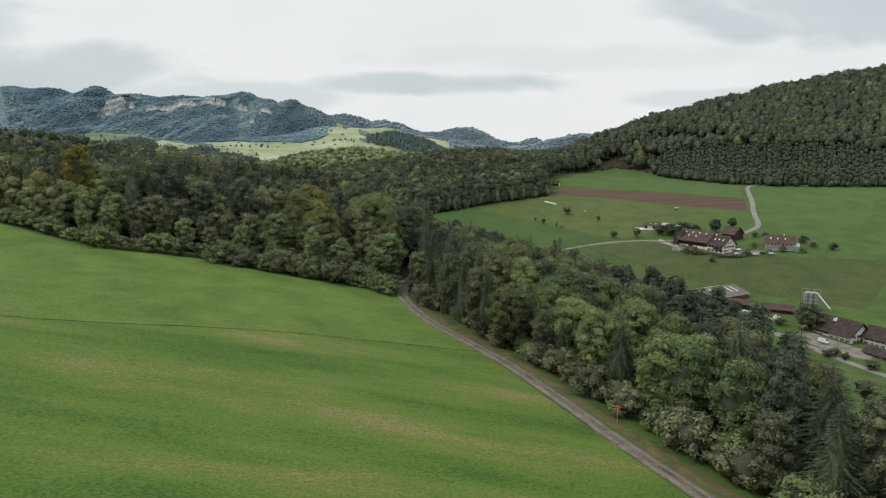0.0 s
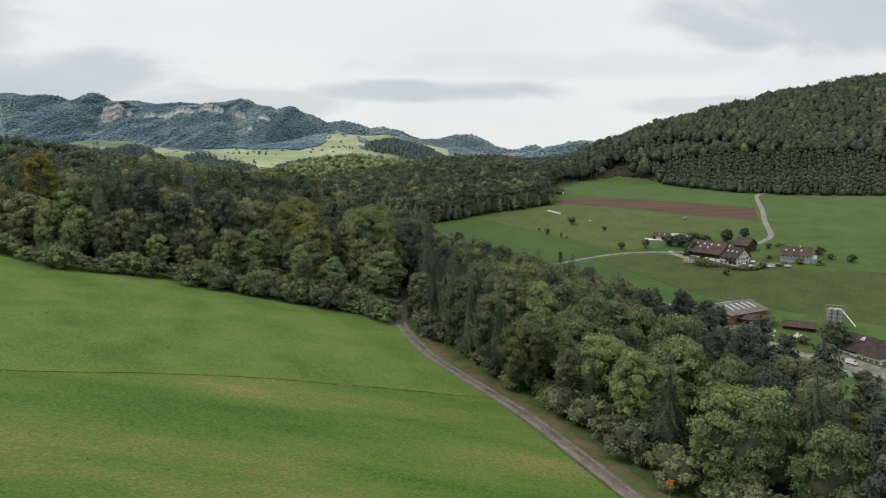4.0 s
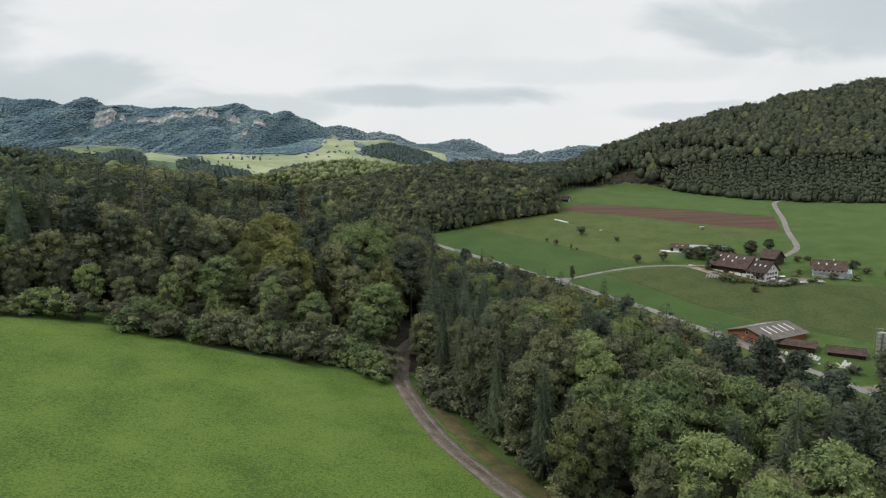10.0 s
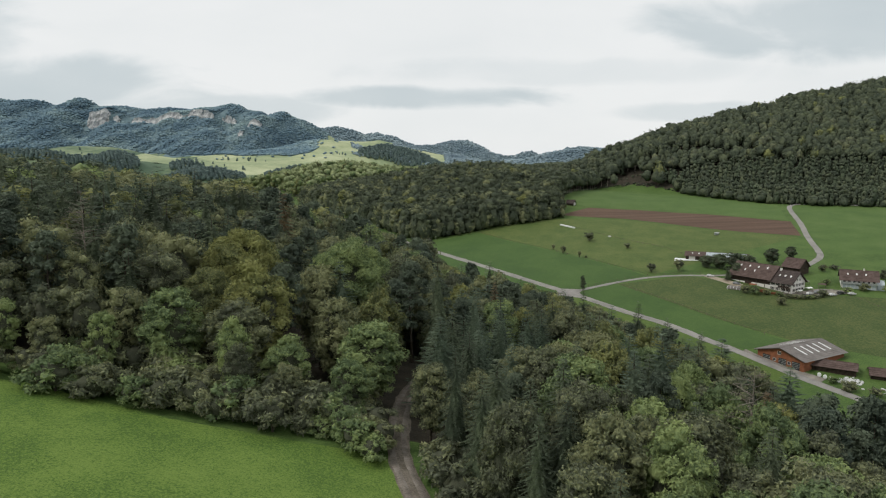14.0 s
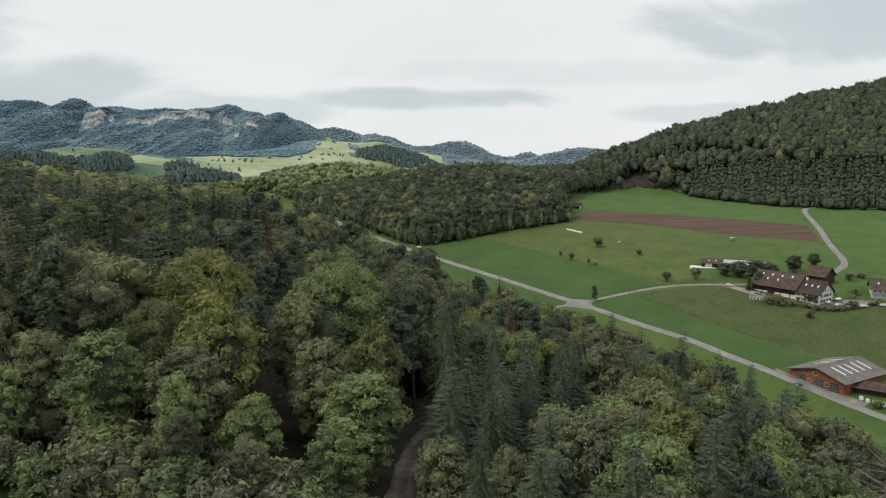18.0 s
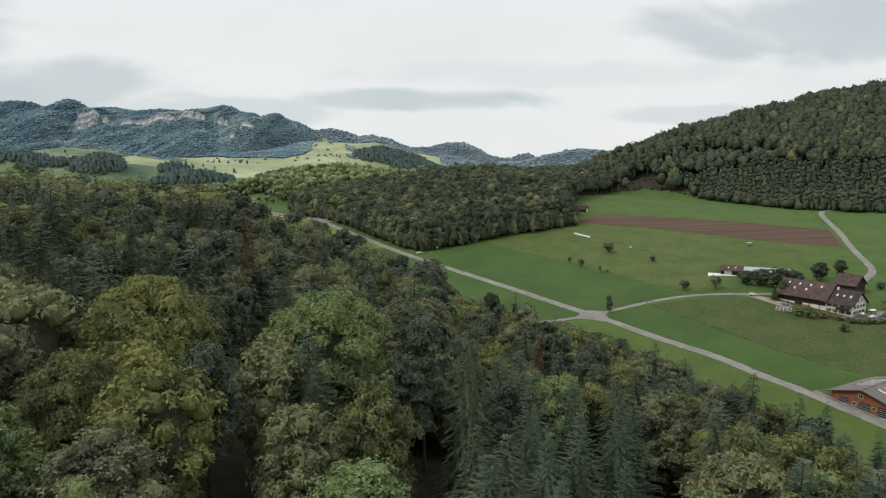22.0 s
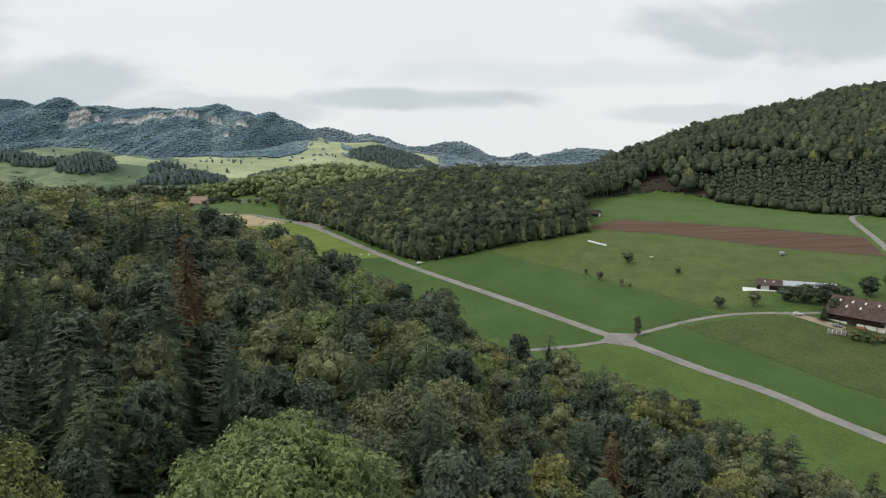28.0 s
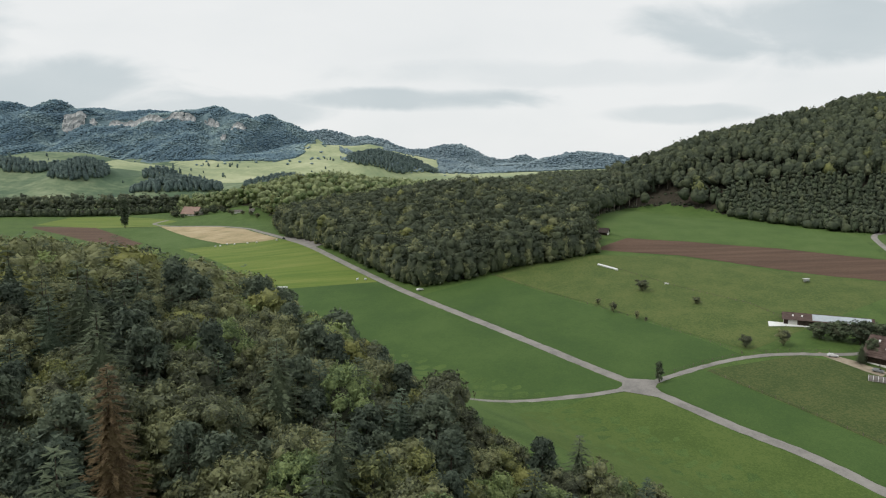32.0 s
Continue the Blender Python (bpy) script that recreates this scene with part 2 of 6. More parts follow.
M_REDWOOD = material("orange_brown_boards", [(0.17, 0.062, 0.03), (0.235, 0.09, 0.045), (0.29, 0.12, 0.06)], 1.6, 0.85, 0.01, 6, 0.5)
M_GLASS = material("window_glass", [(0.015, 0.018, 0.02), (0.03, 0.035, 0.04)], 1, 0.1, spec=0.6)
M_SKYLIGHT = material("translucent_strip", [(0.55, 0.56, 0.55), (0.68, 0.69, 0.68)], 1, 0.5)
M_SOLAR = material("solar_panel_sheet", [(0.30, 0.35, 0.39), (0.42, 0.47, 0.50)], 2, 0.3, spec=0.5)
M_STEEL = material("galvanised_steel", [(0.34, 0.36, 0.36), (0.50, 0.52, 0.52)], 1, 0.45, metal=0.6)
M_PLASTIC = material("white_film", [(0.66, 0.68, 0.67), (0.78, 0.80, 0.79)], 1, 0.4)
M_CAR = {"white": material("white_car_paint", [(0.62, 0.62, 0.62), (0.66, 0.66, 0.66)], 1, 0.25, spec=0.5), "grey": material("grey_car_paint", [(0.20, 0.21, 0.22), (0.23, 0.24, 0.25)], 1, 0.25, spec=0.5), "dark": material("dark_car_paint", [(0.02, 0.022, 0.028), (0.03, 0.03, 0.036)], 1, 0.25, spec=0.5)}
M_TYRE = material("tyre_rubber", [(0.012, 0.012, 0.012), (0.02, 0.02, 0.02)], 1, 0.9)
M_POST = material("grey_fence_wood", [(0.10, 0.085, 0.065), (0.17, 0.15, 0.12)], 0.5, 0.95)
M_SIGNAL = material("orange_plate", [(0.55, 0.11, 0.02), (0.6, 0.14, 0.03)], 1, 0.6)
M_EARTH = material("bare_earth", [(0.22, 0.18, 0.13), (0.38, 0.33, 0.26)], 3, 0.95, 0.05, 3, 0.5)

# ---- land ----


def smax(a, b, k):
    d = np.clip(0.5 + 0.5 * (a - b) / k, 0, 1)
    return b + (a - b) * d + k * d * (1 - d)


def soft(v, k):
    return 0.5 * (v + np.sqrt(v * v + k * k))


def ridge(x, y, line, fall, top=30, blend=12):
    """Height of a crest line that falls off evenly to both sides."""
    best = None
    for (ax, ay, az_), (bx, by, bz) in zip(line, line[1:]):
        dx, dy = bx - ax, by - ay
        s = np.clip(((x - ax) * dx + (y - ay) * dy) / (dx * dx + dy * dy), 0, 1)
        d = np.hypot(x - ax - s * dx, y - ay - s * dy)
        z = az_ + s * (bz - az_) - fall * (np.sqrt(d * d + top * top) - top)
        best = z if best is None else smax(best, z, blend)
    return best


def range_(x, y, line, fall, top=30):
    """Height of a range whose crest keeps its dips and tops and falls off before and behind."""
    p = np.array(line, float)
    z0, y0 = np.interp(x, p[:, 0], p[:, 2]), np.interp(x, p[:, 0], p[:, 1])
    broad = sum(np.interp(x + d, p[:, 0], p[:, 2]) for d in (-120, -60, 0, 60, 120)) / 5
    d = y - y0
    z = broad + (z0 - broad) * np.exp(-(d / 260) ** 2) - fall * (np.sqrt(d * d + top * top) - top)
    return z - 1.2 * np.maximum(0, p[0, 0] - x) - 1.2 * np.maximum(0, x - p[-1, 0])


HILL = [(60, 1060, 46), (165, 985, 68), (248, 966, 102), (325, 966, 127), (402, 964, 147), (478, 960, 164), (556, 955, 180), (720, 930, 208), (960, 880, 236), (1500, 720, 262)]
CREST = [(-2900, 3450, 380), (-2247, 3400, 372), (-2107, 3400, 374), (-2032, 3400, 359), (-1968, 3400, 367), (-1892, 3400, 360), (-1831, 3400, 335), (-1779, 3400, 345), (-1739, 3395, 365), (-1705, 3390, 375), (-1668, 3395, 362), (-1640, 3400, 335), (-1511, 3400, 335), (-1397, 3400, 320), (-1293, 3400, 330), (-1204, 3400, 320), (-1101, 3400, 323), (-1048, 3390, 335), (-989, 3380, 346), (-945, 3380, 336), (-907, 3380, 315), (-843, 3370, 308), (-813, 3370, 287), (-775, 3340, 298), (-745, 3335, 306), (-722, 3340, 303), (-696, 3370, 282), (-650, 3390, 269), (-611, 3400, 251), (-560, 3400, 221), (-496, 3400, 179)]
BACK = [(-960, 4480, 210), (-843, 4450, 245), (-756, 4450, 269), (-652, 4450, 286), (-566, 4450, 266), (-480, 4450, 237), (-393, 4450, 242), (-289, 4450, 221), (-219, 4450, 191), (-80, 4450, 142), (120, 4600, 90)]
BACK2 = [(215, 4750, 70), (365, 4750, 118), (440, 4750, 103), (515, 4750, 103), (590, 4750, 129), (628, 4750, 133), (685, 4750, 107), (780, 4750, 51)]
HILL3 = [(-195, 3400, 146), (-116, 3400, 150), (-37, 3400, 151), (29, 3400, 166), (94, 3400, 174), (134, 3400, 172), (200, 3380, 148), (253, 3360, 114), (301, 3340, 75), (330, 3320, 27)]
HUMP = [(-361, 3250, 164), (-311, 3250, 182), (-273, 3250, 187), (-211, 3250, 174), (-161, 3250, 149)]
FARHILL = [(175, 2700, -7), (237, 2700, 34), (320, 2700, 85), (402, 2700, 108), (485, 2700, 124), (537, 2700, 135), (610, 2700, 130), (662, 2700, 122), (715, 2700, 112), (904, 2680, 100), (1500, 2600, 110)]
PASTURE_HILL = [(-560, 2980, 150), (-496, 2950, 166), (-462, 2950, 168), (-372, 2950, 154), (-282, 2950, 159), (-170, 2950, 137), (-57, 2950, 108), (40, 2940, 70)]
LEFT_HILL = [(-1800, 2230, 130), (-1409, 2170, 106), (-1260, 2150, 84), (-1205, 2150, 92), (-1174, 2150, 106), (-1125, 2150, 125), (-1070, 2150, 128), (-1015, 2150, 128), (-960, 2150, 117), (-905, 2140, 108), (-827, 2120, 92), (-765, 2100, 61)]
# wooded rises in the valley: place, rise, half widths
KNOLLS = [(-325, 1750, 40, 112, 80), (-530, 1610, 36, 100, 66), (-672, 1900, 22, 48, 45), (-838, 1830, 34, 62, 95), (-170, 2400, 58, 115, 95), (-70, 2480, 40, 90, 80), (-1010, 1880, 14, 120, 45), (-1180, 1860, 22, 110, 70)]
# limestone steps under the crest: ends, foot and lift
LEDGES = [(-1528, -1414, 3060, 58), (-1419, -1373, 3070, 20), (-1361, -1032, 3120, 21), (-1056, -981, 3110, 27), (-974, -897, 3160, 20), (-835, -798, 2900, 24), (-814, -736, 2980, 16)]


def height(x, y):
    x, y = np.asarray(x, float), np.asarray(y, float)
    xs = x - 75
    v = 23 + 0.14 * (y - 452) - 0.028 * soft(y - 452, 40) - 0.082 * soft(y - 690, 80) - 0.022 * soft(y - 1100, 150) - 0.010 * soft(y - 1300, 150) + 0.035 * np.clip(xs, 0, 500) + 0.06 * np.clip(xs, -380, 0)
    v = smax(v, 4 + 0 * x, 8)
    e = soft(y - 150, 40)
    r = 66.1 - 0.15 * x - 0.047 * y - 0.035 * e - 0.0006 * np.clip(e, 0, 220) * x
    r = r - 0.22 * soft(y - 395, 50) - 0.12 * soft(x - 70, 30) - 0.10 * soft(-x - 330, 60)
    r = r - 0.17 * soft(-x - 95, 20) * np.clip((y - 165) / 70, 0, 1)
    z = smax(v, r, 10)
    z = z + 24 * np.exp(-((x - 20) / 130) ** 2 - ((y - 830) / 130) ** 2)
    z = z + 26 * np.exp(-((x + 170) / 105) ** 2 - ((y - 1120) / 95) ** 2)
    z = smax(z, ridge(x, y, HILL, 0.52), 10)
    far = np.asarray(y > 1250)
    if far.any():
        gully = 13 * np.sin(x / 71 + 1.5 * np.sin(y / 190)) + 9 * np.sin(x / 33 + y / 120) + 5 * np.sin(x / 17 - y / 75)
        z = z - 20 * np.clip((y - 1250) / 500, 0, 1) * np.clip((200 - x) / 300, 0, 1)
        bench = 42 + 0.115 * np.clip(y - 1900, -120, 760) + 0.22 * gully - 0.25 * soft(x + 300, 80) - 0.05 * soft(-x - 560, 80)
        z = np.where(far, smax(z, bench, 15), z)
        z = np.where(far, smax(z, ridge(x, y, LEFT_HILL, 0.2) + 0.2 * gully, 12), z)
        for kx, ky, kh, ka, kb in KNOLLS:
            z = z + kh * np.exp(-((x - kx) / ka) ** 2 - ((y - ky) / kb) ** 2) * far
        z = np.where(far, smax(z, ridge(x, y, PASTURE_HILL, 0.2) + 0.25 * gully, 15), z)
        z = np.where(far, smax(z, range_(x, y, HUMP, 0.3), 12), z)
        z = np.where(far, smax(z, range_(x, y, FARHILL, 0.3) + 0.2 * gully * np.clip((2660 - y) / 200, 0, 1), 12), z)
        z = np.where(far, smax(z, range_(x, y, HILL3, 0.33) + 0.7 * gully * np.clip((3350 - y) / 200, 0, 1), 12), z)
        rib = np.abs(np.sin(x / 96 + 0.9 * np.sin(y / 240))) * 34 - 18 + 0.8 * gully
        z = np.where(far, smax(z, range_(x, y, CREST, 0.29) + rib * np.clip((3350 - y) / 250, 0, 1) * np.clip((y - 2350) / 250, 0, 1), 12), z)
        for x0, x1, fy, lift in LEDGES:
            up = np.clip((y - fy) / 14, 0, 1) * np.clip((fy + 190 - y) / 150, 0, 1)
            z = z + lift * up * np.clip((x - x0) / 24, 0, 1) * np.clip((x1 - x) / 24, 0, 1) * far
        z = np.where(far, smax(z, range_(x, y, BACK, 0.4), 12), z)
        z = np.where(far, smax(z, range_(x, y, BACK2, 0.4), 12), z)
    return z


def h1(x, y):
    return float(height(x, y))


def inside(x, y, poly):
    x, y = np.asarray(x, float), np.asarray(y, float)
    r = np.zeros(x.shape, bool)
    for (ax, ay), (bx, by) in zip(poly, poly[1:] + poly[:1]):
        c = (ay > y) != (by > y)
        r ^= c & (x < (bx - ax) * (y - ay) / ((by - ay) or 1e-9) + ax)
    return r


# outlines of the woods
WOOD_EDGE = [(-420, 300), (-300, 232), (-190, 186), (-124, 167), (-92, 154), (-67, 164), (-42, 158), (-14, 156), (-6, 150), (3.5, 131), (16.5, 106), (26.5, 85), (34.5, 67), (43, 48), (54, 20), (64, -10), (80, -50), (100, -50), (74, 20), (67, 60), (68, 90), (73, 115), (79, 140), (78, 165), (76, 190), (75, 215), (71, 237), (69, 256), (66, 273), (60, 290), (50, 305), (39, 316), (29, 325), (15, 329), (1, 341), (-12, 350), (-24, 374), (-34, 392), (-56, 425), (-88, 458), (-170, 495), (-420, 520)]
ISLAND = [(-18, 606), (10, 614), (40, 631), (80, 647), (104, 662), (108, 700), (112, 740), (150, 830), (190, 900), (140, 1000), (20, 1040), (-120, 1010), (-178, 925), (-140, 800), (-98, 735), (-72, 690), (-50, 650), (-33, 625)]
HILLWOOD = [(121, 745), (139, 791), (184, 870), (222, 860), (244, 840), (269, 799), (301, 735), (315, 714), (349, 690), (395, 671), (520, 640), (900, 560), (1500, 450), (1700, 900), (900, 1300), (560, 1500), (250, 1600), (140, 1400), (190, 1060), (150, 900)]
FARSTRIP = [(-352, 1104), (-300, 1114), (-270, 1100), (-232, 1050), (-185, 960), (-120, 1010), (20, 1040), (0, 1150), (-200, 1260), (-330, 1240)]
STRIP2 = [(-900, 1090), (-640, 1085), (-560, 1100), (-470, 1100), (-410, 1120), (-365, 1160), (-380, 1210), (-640, 1190), (-900, 1170)]


def far_wooded(x, y):
    """Where woods cover the far slopes."""
    wave = 34 * np.sin(x / 61) + 22 * np.sin(x / 23 + y / 90)
    foot = np.interp(x, [-2300, -1490, -1430, -1280, -1217, -1076, -995, -896, -817, -692, -592, -543, -466, -446], [2600, 2600, 2655, 2560, 2620, 2590, 2560, 2555, 2590, 2505, 2470, 2508, 2520, 2660]) + 0.6 * wave
    w = (y > foot) & (x < np.interp(y, [2500, 2660, 2900, 3150, 3420], [-446, -446, -471, -500, -540]) + 0.4 * wave)
    w |= (y > 3180 + 0.5 * wave) & (x > -395) & (x < -150)
    w |= (y > 2990 + wave) & (x > -215 + 0.3 * wave) & (x < 420)
    w |= (y > 2420 + wave) & (x > 190) & (y < 3000)
    w |= (y > 2520 + wave) & (x > 20) & (x < 230) & (y < 3000)
    w |= (y > 3430)
    for kx, ky, kh, ka, kb in KNOLLS:
        w |= ((x - kx) / ka) ** 2 + ((y - ky) / kb) ** 2 + 0.25 * np.sin(x / 19 + y / 27) < 0.95
    w |= np.abs(x + 330 + 0.35 * (y - 2800)) + 0.2 * np.abs(y - 2780) < 22
    w &= ~(((x - 45) / 48) ** 2 + ((y - 2330) / 190) ** 2 < 1)
    w &= ~(((x - 300) / 34) ** 2 + ((y - 3060) / 120) ** 2 < 1)
    return w & (y > 1280)


def mesh_object(name, verts, faces, mats, parent=None, label="", smooth=True):
    me = bpy.data.meshes.new(name)
    me.from_pydata([tuple(v) for v in verts] if not isinstance(verts, np.ndarray) else verts.tolist(), [], faces if isinstance(faces, list) else faces.tolist())
    for m in (mats if isinstance(mats, (list, tuple)) else [mats]):
        me.materials.append(m)
    if smooth:
        me.polygons.foreach_set("use_smooth", [True] * len(me.polygons))
    ob = new(name, me)
    if parent:
        ob.parent = parent
    if label:
        tagged(ob, label)
    return ob


def part(name, bm, mat, parent, label=""):
    me = bpy.data.meshes.new(name)
    bm.to_mesh(me)
    bm.free()
    me.materials.append(mat)
    ob = new(name, me)
    ob.parent = parent
    return tagged(ob, label)


def thing(name, m, label, category, group=""):
    ob = new(name)
    ob.matrix_world = m
    ob.empty_display_size = 0.5
    return tagged(ob, label, category, group)


def spread(a, b, step, lo, hi, grow):
    mid = list(np.arange(a, b + 0.1, step))
    s, p = step, b
    while p < hi:
        s = min(s * grow, 36); p += s; mid.append(p)
    s, p = step, a
    while p > lo:
        s = min(s * grow, 36); p -= s; mid.insert(0, p)
    return np.array(mid)


def make_ground():
    gx, gy = spread(-420, 460, 8, -3100, 2300, 1.06), spread(-120, 1080, 8, -900, 4880, 1.05)
    gy = np.unique(np.r_[gy, [fy + d for _, _, fy, _ in LEDGES for d in (-3, 16)]])
    X, Y = np.meshgrid(gx, gy)
    Z = height(X, Y)
    nx, ny = len(gx), len(gy)
    verts = np.stack([X.ravel(), Y.ravel(), Z.ravel()], 1)
    i = (np.arange(ny - 1)[:, None] * nx + np.arange(nx - 1)[None]).ravel()
    faces = np.stack([i, i + 1, i + 1 + nx, i + nx], 1)
    ob = mesh_object("ground", verts, faces, [M_MEADOW, M_FLOOR, M_HAZEFLOOR, M_HAZEMEADOW, M_SUNMEADOW])
    c = verts[faces].mean(1)
    idx = np.zeros(len(faces), int)
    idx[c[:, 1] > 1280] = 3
    # grass right of this line takes the colour with sunshine painted in
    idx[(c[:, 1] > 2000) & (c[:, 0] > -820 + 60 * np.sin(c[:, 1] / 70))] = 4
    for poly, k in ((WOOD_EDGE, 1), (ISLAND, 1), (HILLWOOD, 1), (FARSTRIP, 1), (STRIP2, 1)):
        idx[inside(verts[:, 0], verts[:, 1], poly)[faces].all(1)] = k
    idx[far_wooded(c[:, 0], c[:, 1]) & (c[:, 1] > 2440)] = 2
    ob.data.polygons.foreach_set("material_index", idx)
    return tagged(ob, "rolling green valley meadows and wooded slopes", "ground", kind="structure")


make_ground()


def resample(line, n):
    p = np.array(line, float)
    d = np.r_[0, np.cumsum(np.hypot(*np.diff(p, axis=0).T))]
    s = np.linspace(0, d[-1], n)
    return np.stack([np.interp(s, d, p[:, 0]), np.interp(s, d, p[:, 1])], 1)


def rounded(line, step=3.0, passes=3):
    p = np.array(line, float)
    for _ in range(passes):
        q = [p[0]]
        for a, b in zip(p, p[1:]):
            q += [0.75 * a + 0.25 * b, 0.25 * a + 0.75 * b]
        q.append(p[-1])
        p = np.array(q)
    d = np.hypot(*np.diff(p, axis=0).T).sum()
    return resample(p, max(2, int(d / step)))


def loft(name, left, right, mat, label, category, lift, across=None, ragged=0.0, seed=1):
    """A strip of land between two lines, laid on the ground."""
    n = max(int(max(np.hypot(*np.diff(np.array(l_, float), axis=0).T).sum() for l_ in (left, right)) / 6), 2) + 1
    A, B = resample(left, n), resample(right, n)
    w = np.hypot(*(A - B).T).max()
    m = across or max(2, int(w / 6) + 1)
    rng = np.random.default_rng(seed)
    s = np.linspace(0, 1, m)[None, :, None]
    P = A[:, None] * (1 - s) + B[:, None] * s
    if ragged:
        P[:, 0] += rng.normal(0, ragged, (n, 2)); P[:, -1] += rng.normal(0, ragged, (n, 2))
    P = P.reshape(-1, 2)
    z = height(P[:, 0], P[:, 1]) + lift
    i = (np.arange(n - 1)[:, None] * m + np.arange(m - 1)[None]).ravel()
    faces = np.stack([i, i + 1, i + 1 + m, i + m], 1)
    a, b, c = P[faces[0, 0]], P[faces[0, 1]], P[faces[0, 3]]
    if np.cross(b - a, c - a) < 0:
        faces = faces[:, ::-1]
    ob = mesh_object(name, np.c_[P, z], faces, mat)
    return tagged(ob, label, category, kind="structure")


def ribbon(name, line, width, mat, label, category, lift=0.2, edge=0.12, step=3.0, seed=3, aside=0.0):
    c = rounded(line, step)
    t = np.gradient(c, axis=0)
    t /= np.hypot(*t.T)[:, None]
    nrm = np.stack([-t[:, 1], t[:, 0]], 1)
    c = c + nrm * aside
    rng = np.random.default_rng(seed)
    wa, wb = (width / 2 + rng.normal(0, edge, len(c)) for _ in range(2))
    n = len(c)
    rows_ = []
    for k in np.linspace(-1, 1, 5):
        p = c + nrm * (np.where(k < 0, wa, wb) * k)[:, None]
        # the camber lies level across the road
        z = height(p[:, 0], p[:, 1]) + lift + 0.04 * (1 - abs(k)) - (0.12 if abs(k) == 1 else 0)
        rows_.append(np.c_[p, z])
    verts = np.stack(rows_, 1).reshape(-1, 3)
    i = (np.arange(n - 1)[:, None] * 5 + np.arange(4)[None]).ravel()
    faces = np.stack([i, i + 5, i + 6, i + 1], 1)
    ob = mesh_object(name, verts, faces[:, ::-1], mat)
    return tagged(ob, label, category, kind="structure")


MAIN_ROAD = [(196, 205), (185, 244), (175, 277), (166, 304), (152, 329), (146, 340), (134, 364.5), (124, 379), (113.5, 399), (96, 419), (83, 438.5), (72, 454), (58, 473), (27, 520), (-20, 587), (-42, 621), (-78, 679), (-110, 738), (-144, 797), (-180, 868), (-206, 918), (-255, 961), (-331, 992), (-345, 1012), (-338, 1040)]
TRACK = [(69.7, -40), (47.5, 14), (33.5, 48), (29.5, 57.5), (26.3, 65), (22.5, 76), (19, 85), (14.6, 95.5), (10.6, 103), (5.6, 111.5), (-0.2, 121.5), (-4.2, 132), (-7.2, 143), (-9.6, 153), (-10.5, 168), (-9.3, 190), (-2.3, 215)]
ribbon("road", MAIN_ROAD, 4.8, M_ROAD, "pale worn asphalt lane through the valley", "road", 0.22)
ribbon("road", [(72, 452.5), (77, 454.5), (84, 459), (106, 470), (127, 477.5), (148, 479), (165, 475.5), (180, 476), (200, 474)], 3.0, M_ROAD, "narrow pale lane to the farmstead", "road", 0.24)
ribbon("road", [(71.5, 453), (66, 451.5), (52, 448.5), (30, 447), (6, 441), (-20, 430), (-40, 415)], 3.0, M_ROAD, "narrow lane into the wood", "road", 0.24)
ribbon("road", [(226, 486), (239.6, 497), (250, 508), (256, 519), (270, 562), (288, 604), (306, 655), (318, 686), (330, 703), (350, 702), (385, 681), (460, 660)], 4.2, M_ROAD, "grey farm road up to the wooded hill", "road", 0.22)
loft("road", [(65, 462), (67.5, 456), (62, 451.3)], [(82, 457.5), (77.5, 450.5), (82, 440)], M_ROAD, "widened asphalt where the lanes meet", "road", 0.21, across=7)
loft("road", [(-106, 729), (-124, 763), (-147, 800)], [(-98, 735), (-110, 767), (-141, 806)], M_ROAD, "grey asphalt lay-by at the wood edge", "road", 0.21, across=4)
ribbon("track", TRACK, 3.5, M_TRACK, "grey-brown gravel farm track beside the wood", "track", 0.2, 0.12, 2.0)
for side in (-0.85, 0.85):
    ribbon("wheel_rut", TRACK, 1.2, M_RUT, "pale worn wheel rut of the gravel track", "track", 0.235, 0.08, 2.0, aside=side)
ribbon("verge", [(74, -38), (51.5, 16), (37.2, 49), (30, 66.5), (22.8, 86), (14.2, 105), (3.2, 123.5), (-3.4, 143)], 3.4, M_VERGE, "dry weedy verge along the gravel track", "verge", 0.1, 0.5, 2.0)

# fields
DITCH = [(-230, 42), (-120, 64), (-69, 78), (-56, 82), (-43, 88.5), (-30, 93.5), (-15, 97), (-2, 99.5), (9.8, 101.5)]
loft("meadow", [(-230, 175), (-190, 180), (-124, 163), (-92, 150), (-67, 160), (-42, 154), (-14, 152.5), (-9, 151)], DITCH[:-1] + [(9.9, 101.5)], M_NEAR, "even green meadow sloping down to the wood", "meadow", 0.06)
loft("meadow", DITCH, [(-230, -160), (-120, -150), (-60, -120), (0, -90), (47, -40), (32, 46)], M_STUBBLE, "patchy green meadow with dry straw-coloured stripes", "meadow", 0.06)
ribbon("furrow", DITCH, 0.45, M_FURROW, "shallow dry furrow across the meadow", "furrow", 0.13, 0.2, 2.0)
loft("ploughed_field", [(108, 672), (138, 702), (180, 692), (234, 664), (287, 621)], [(107, 668), (159, 651), (176, 638), (213, 604.6), (230, 591), (269, 569)], M_SOIL, "bare brown ploughed field on the slope", "field", 0.1, ragged=0.25)
loft("field", [(126, 722), (140, 785), (184, 862), (221, 854), (243, 833), (268, 792), (300, 727), (316, 704)], [(139, 704), (180, 694), (234, 666), (287, 623)], M_LIGHTGRASS, "bright green grass field above the ploughed field", "field", 0.08)
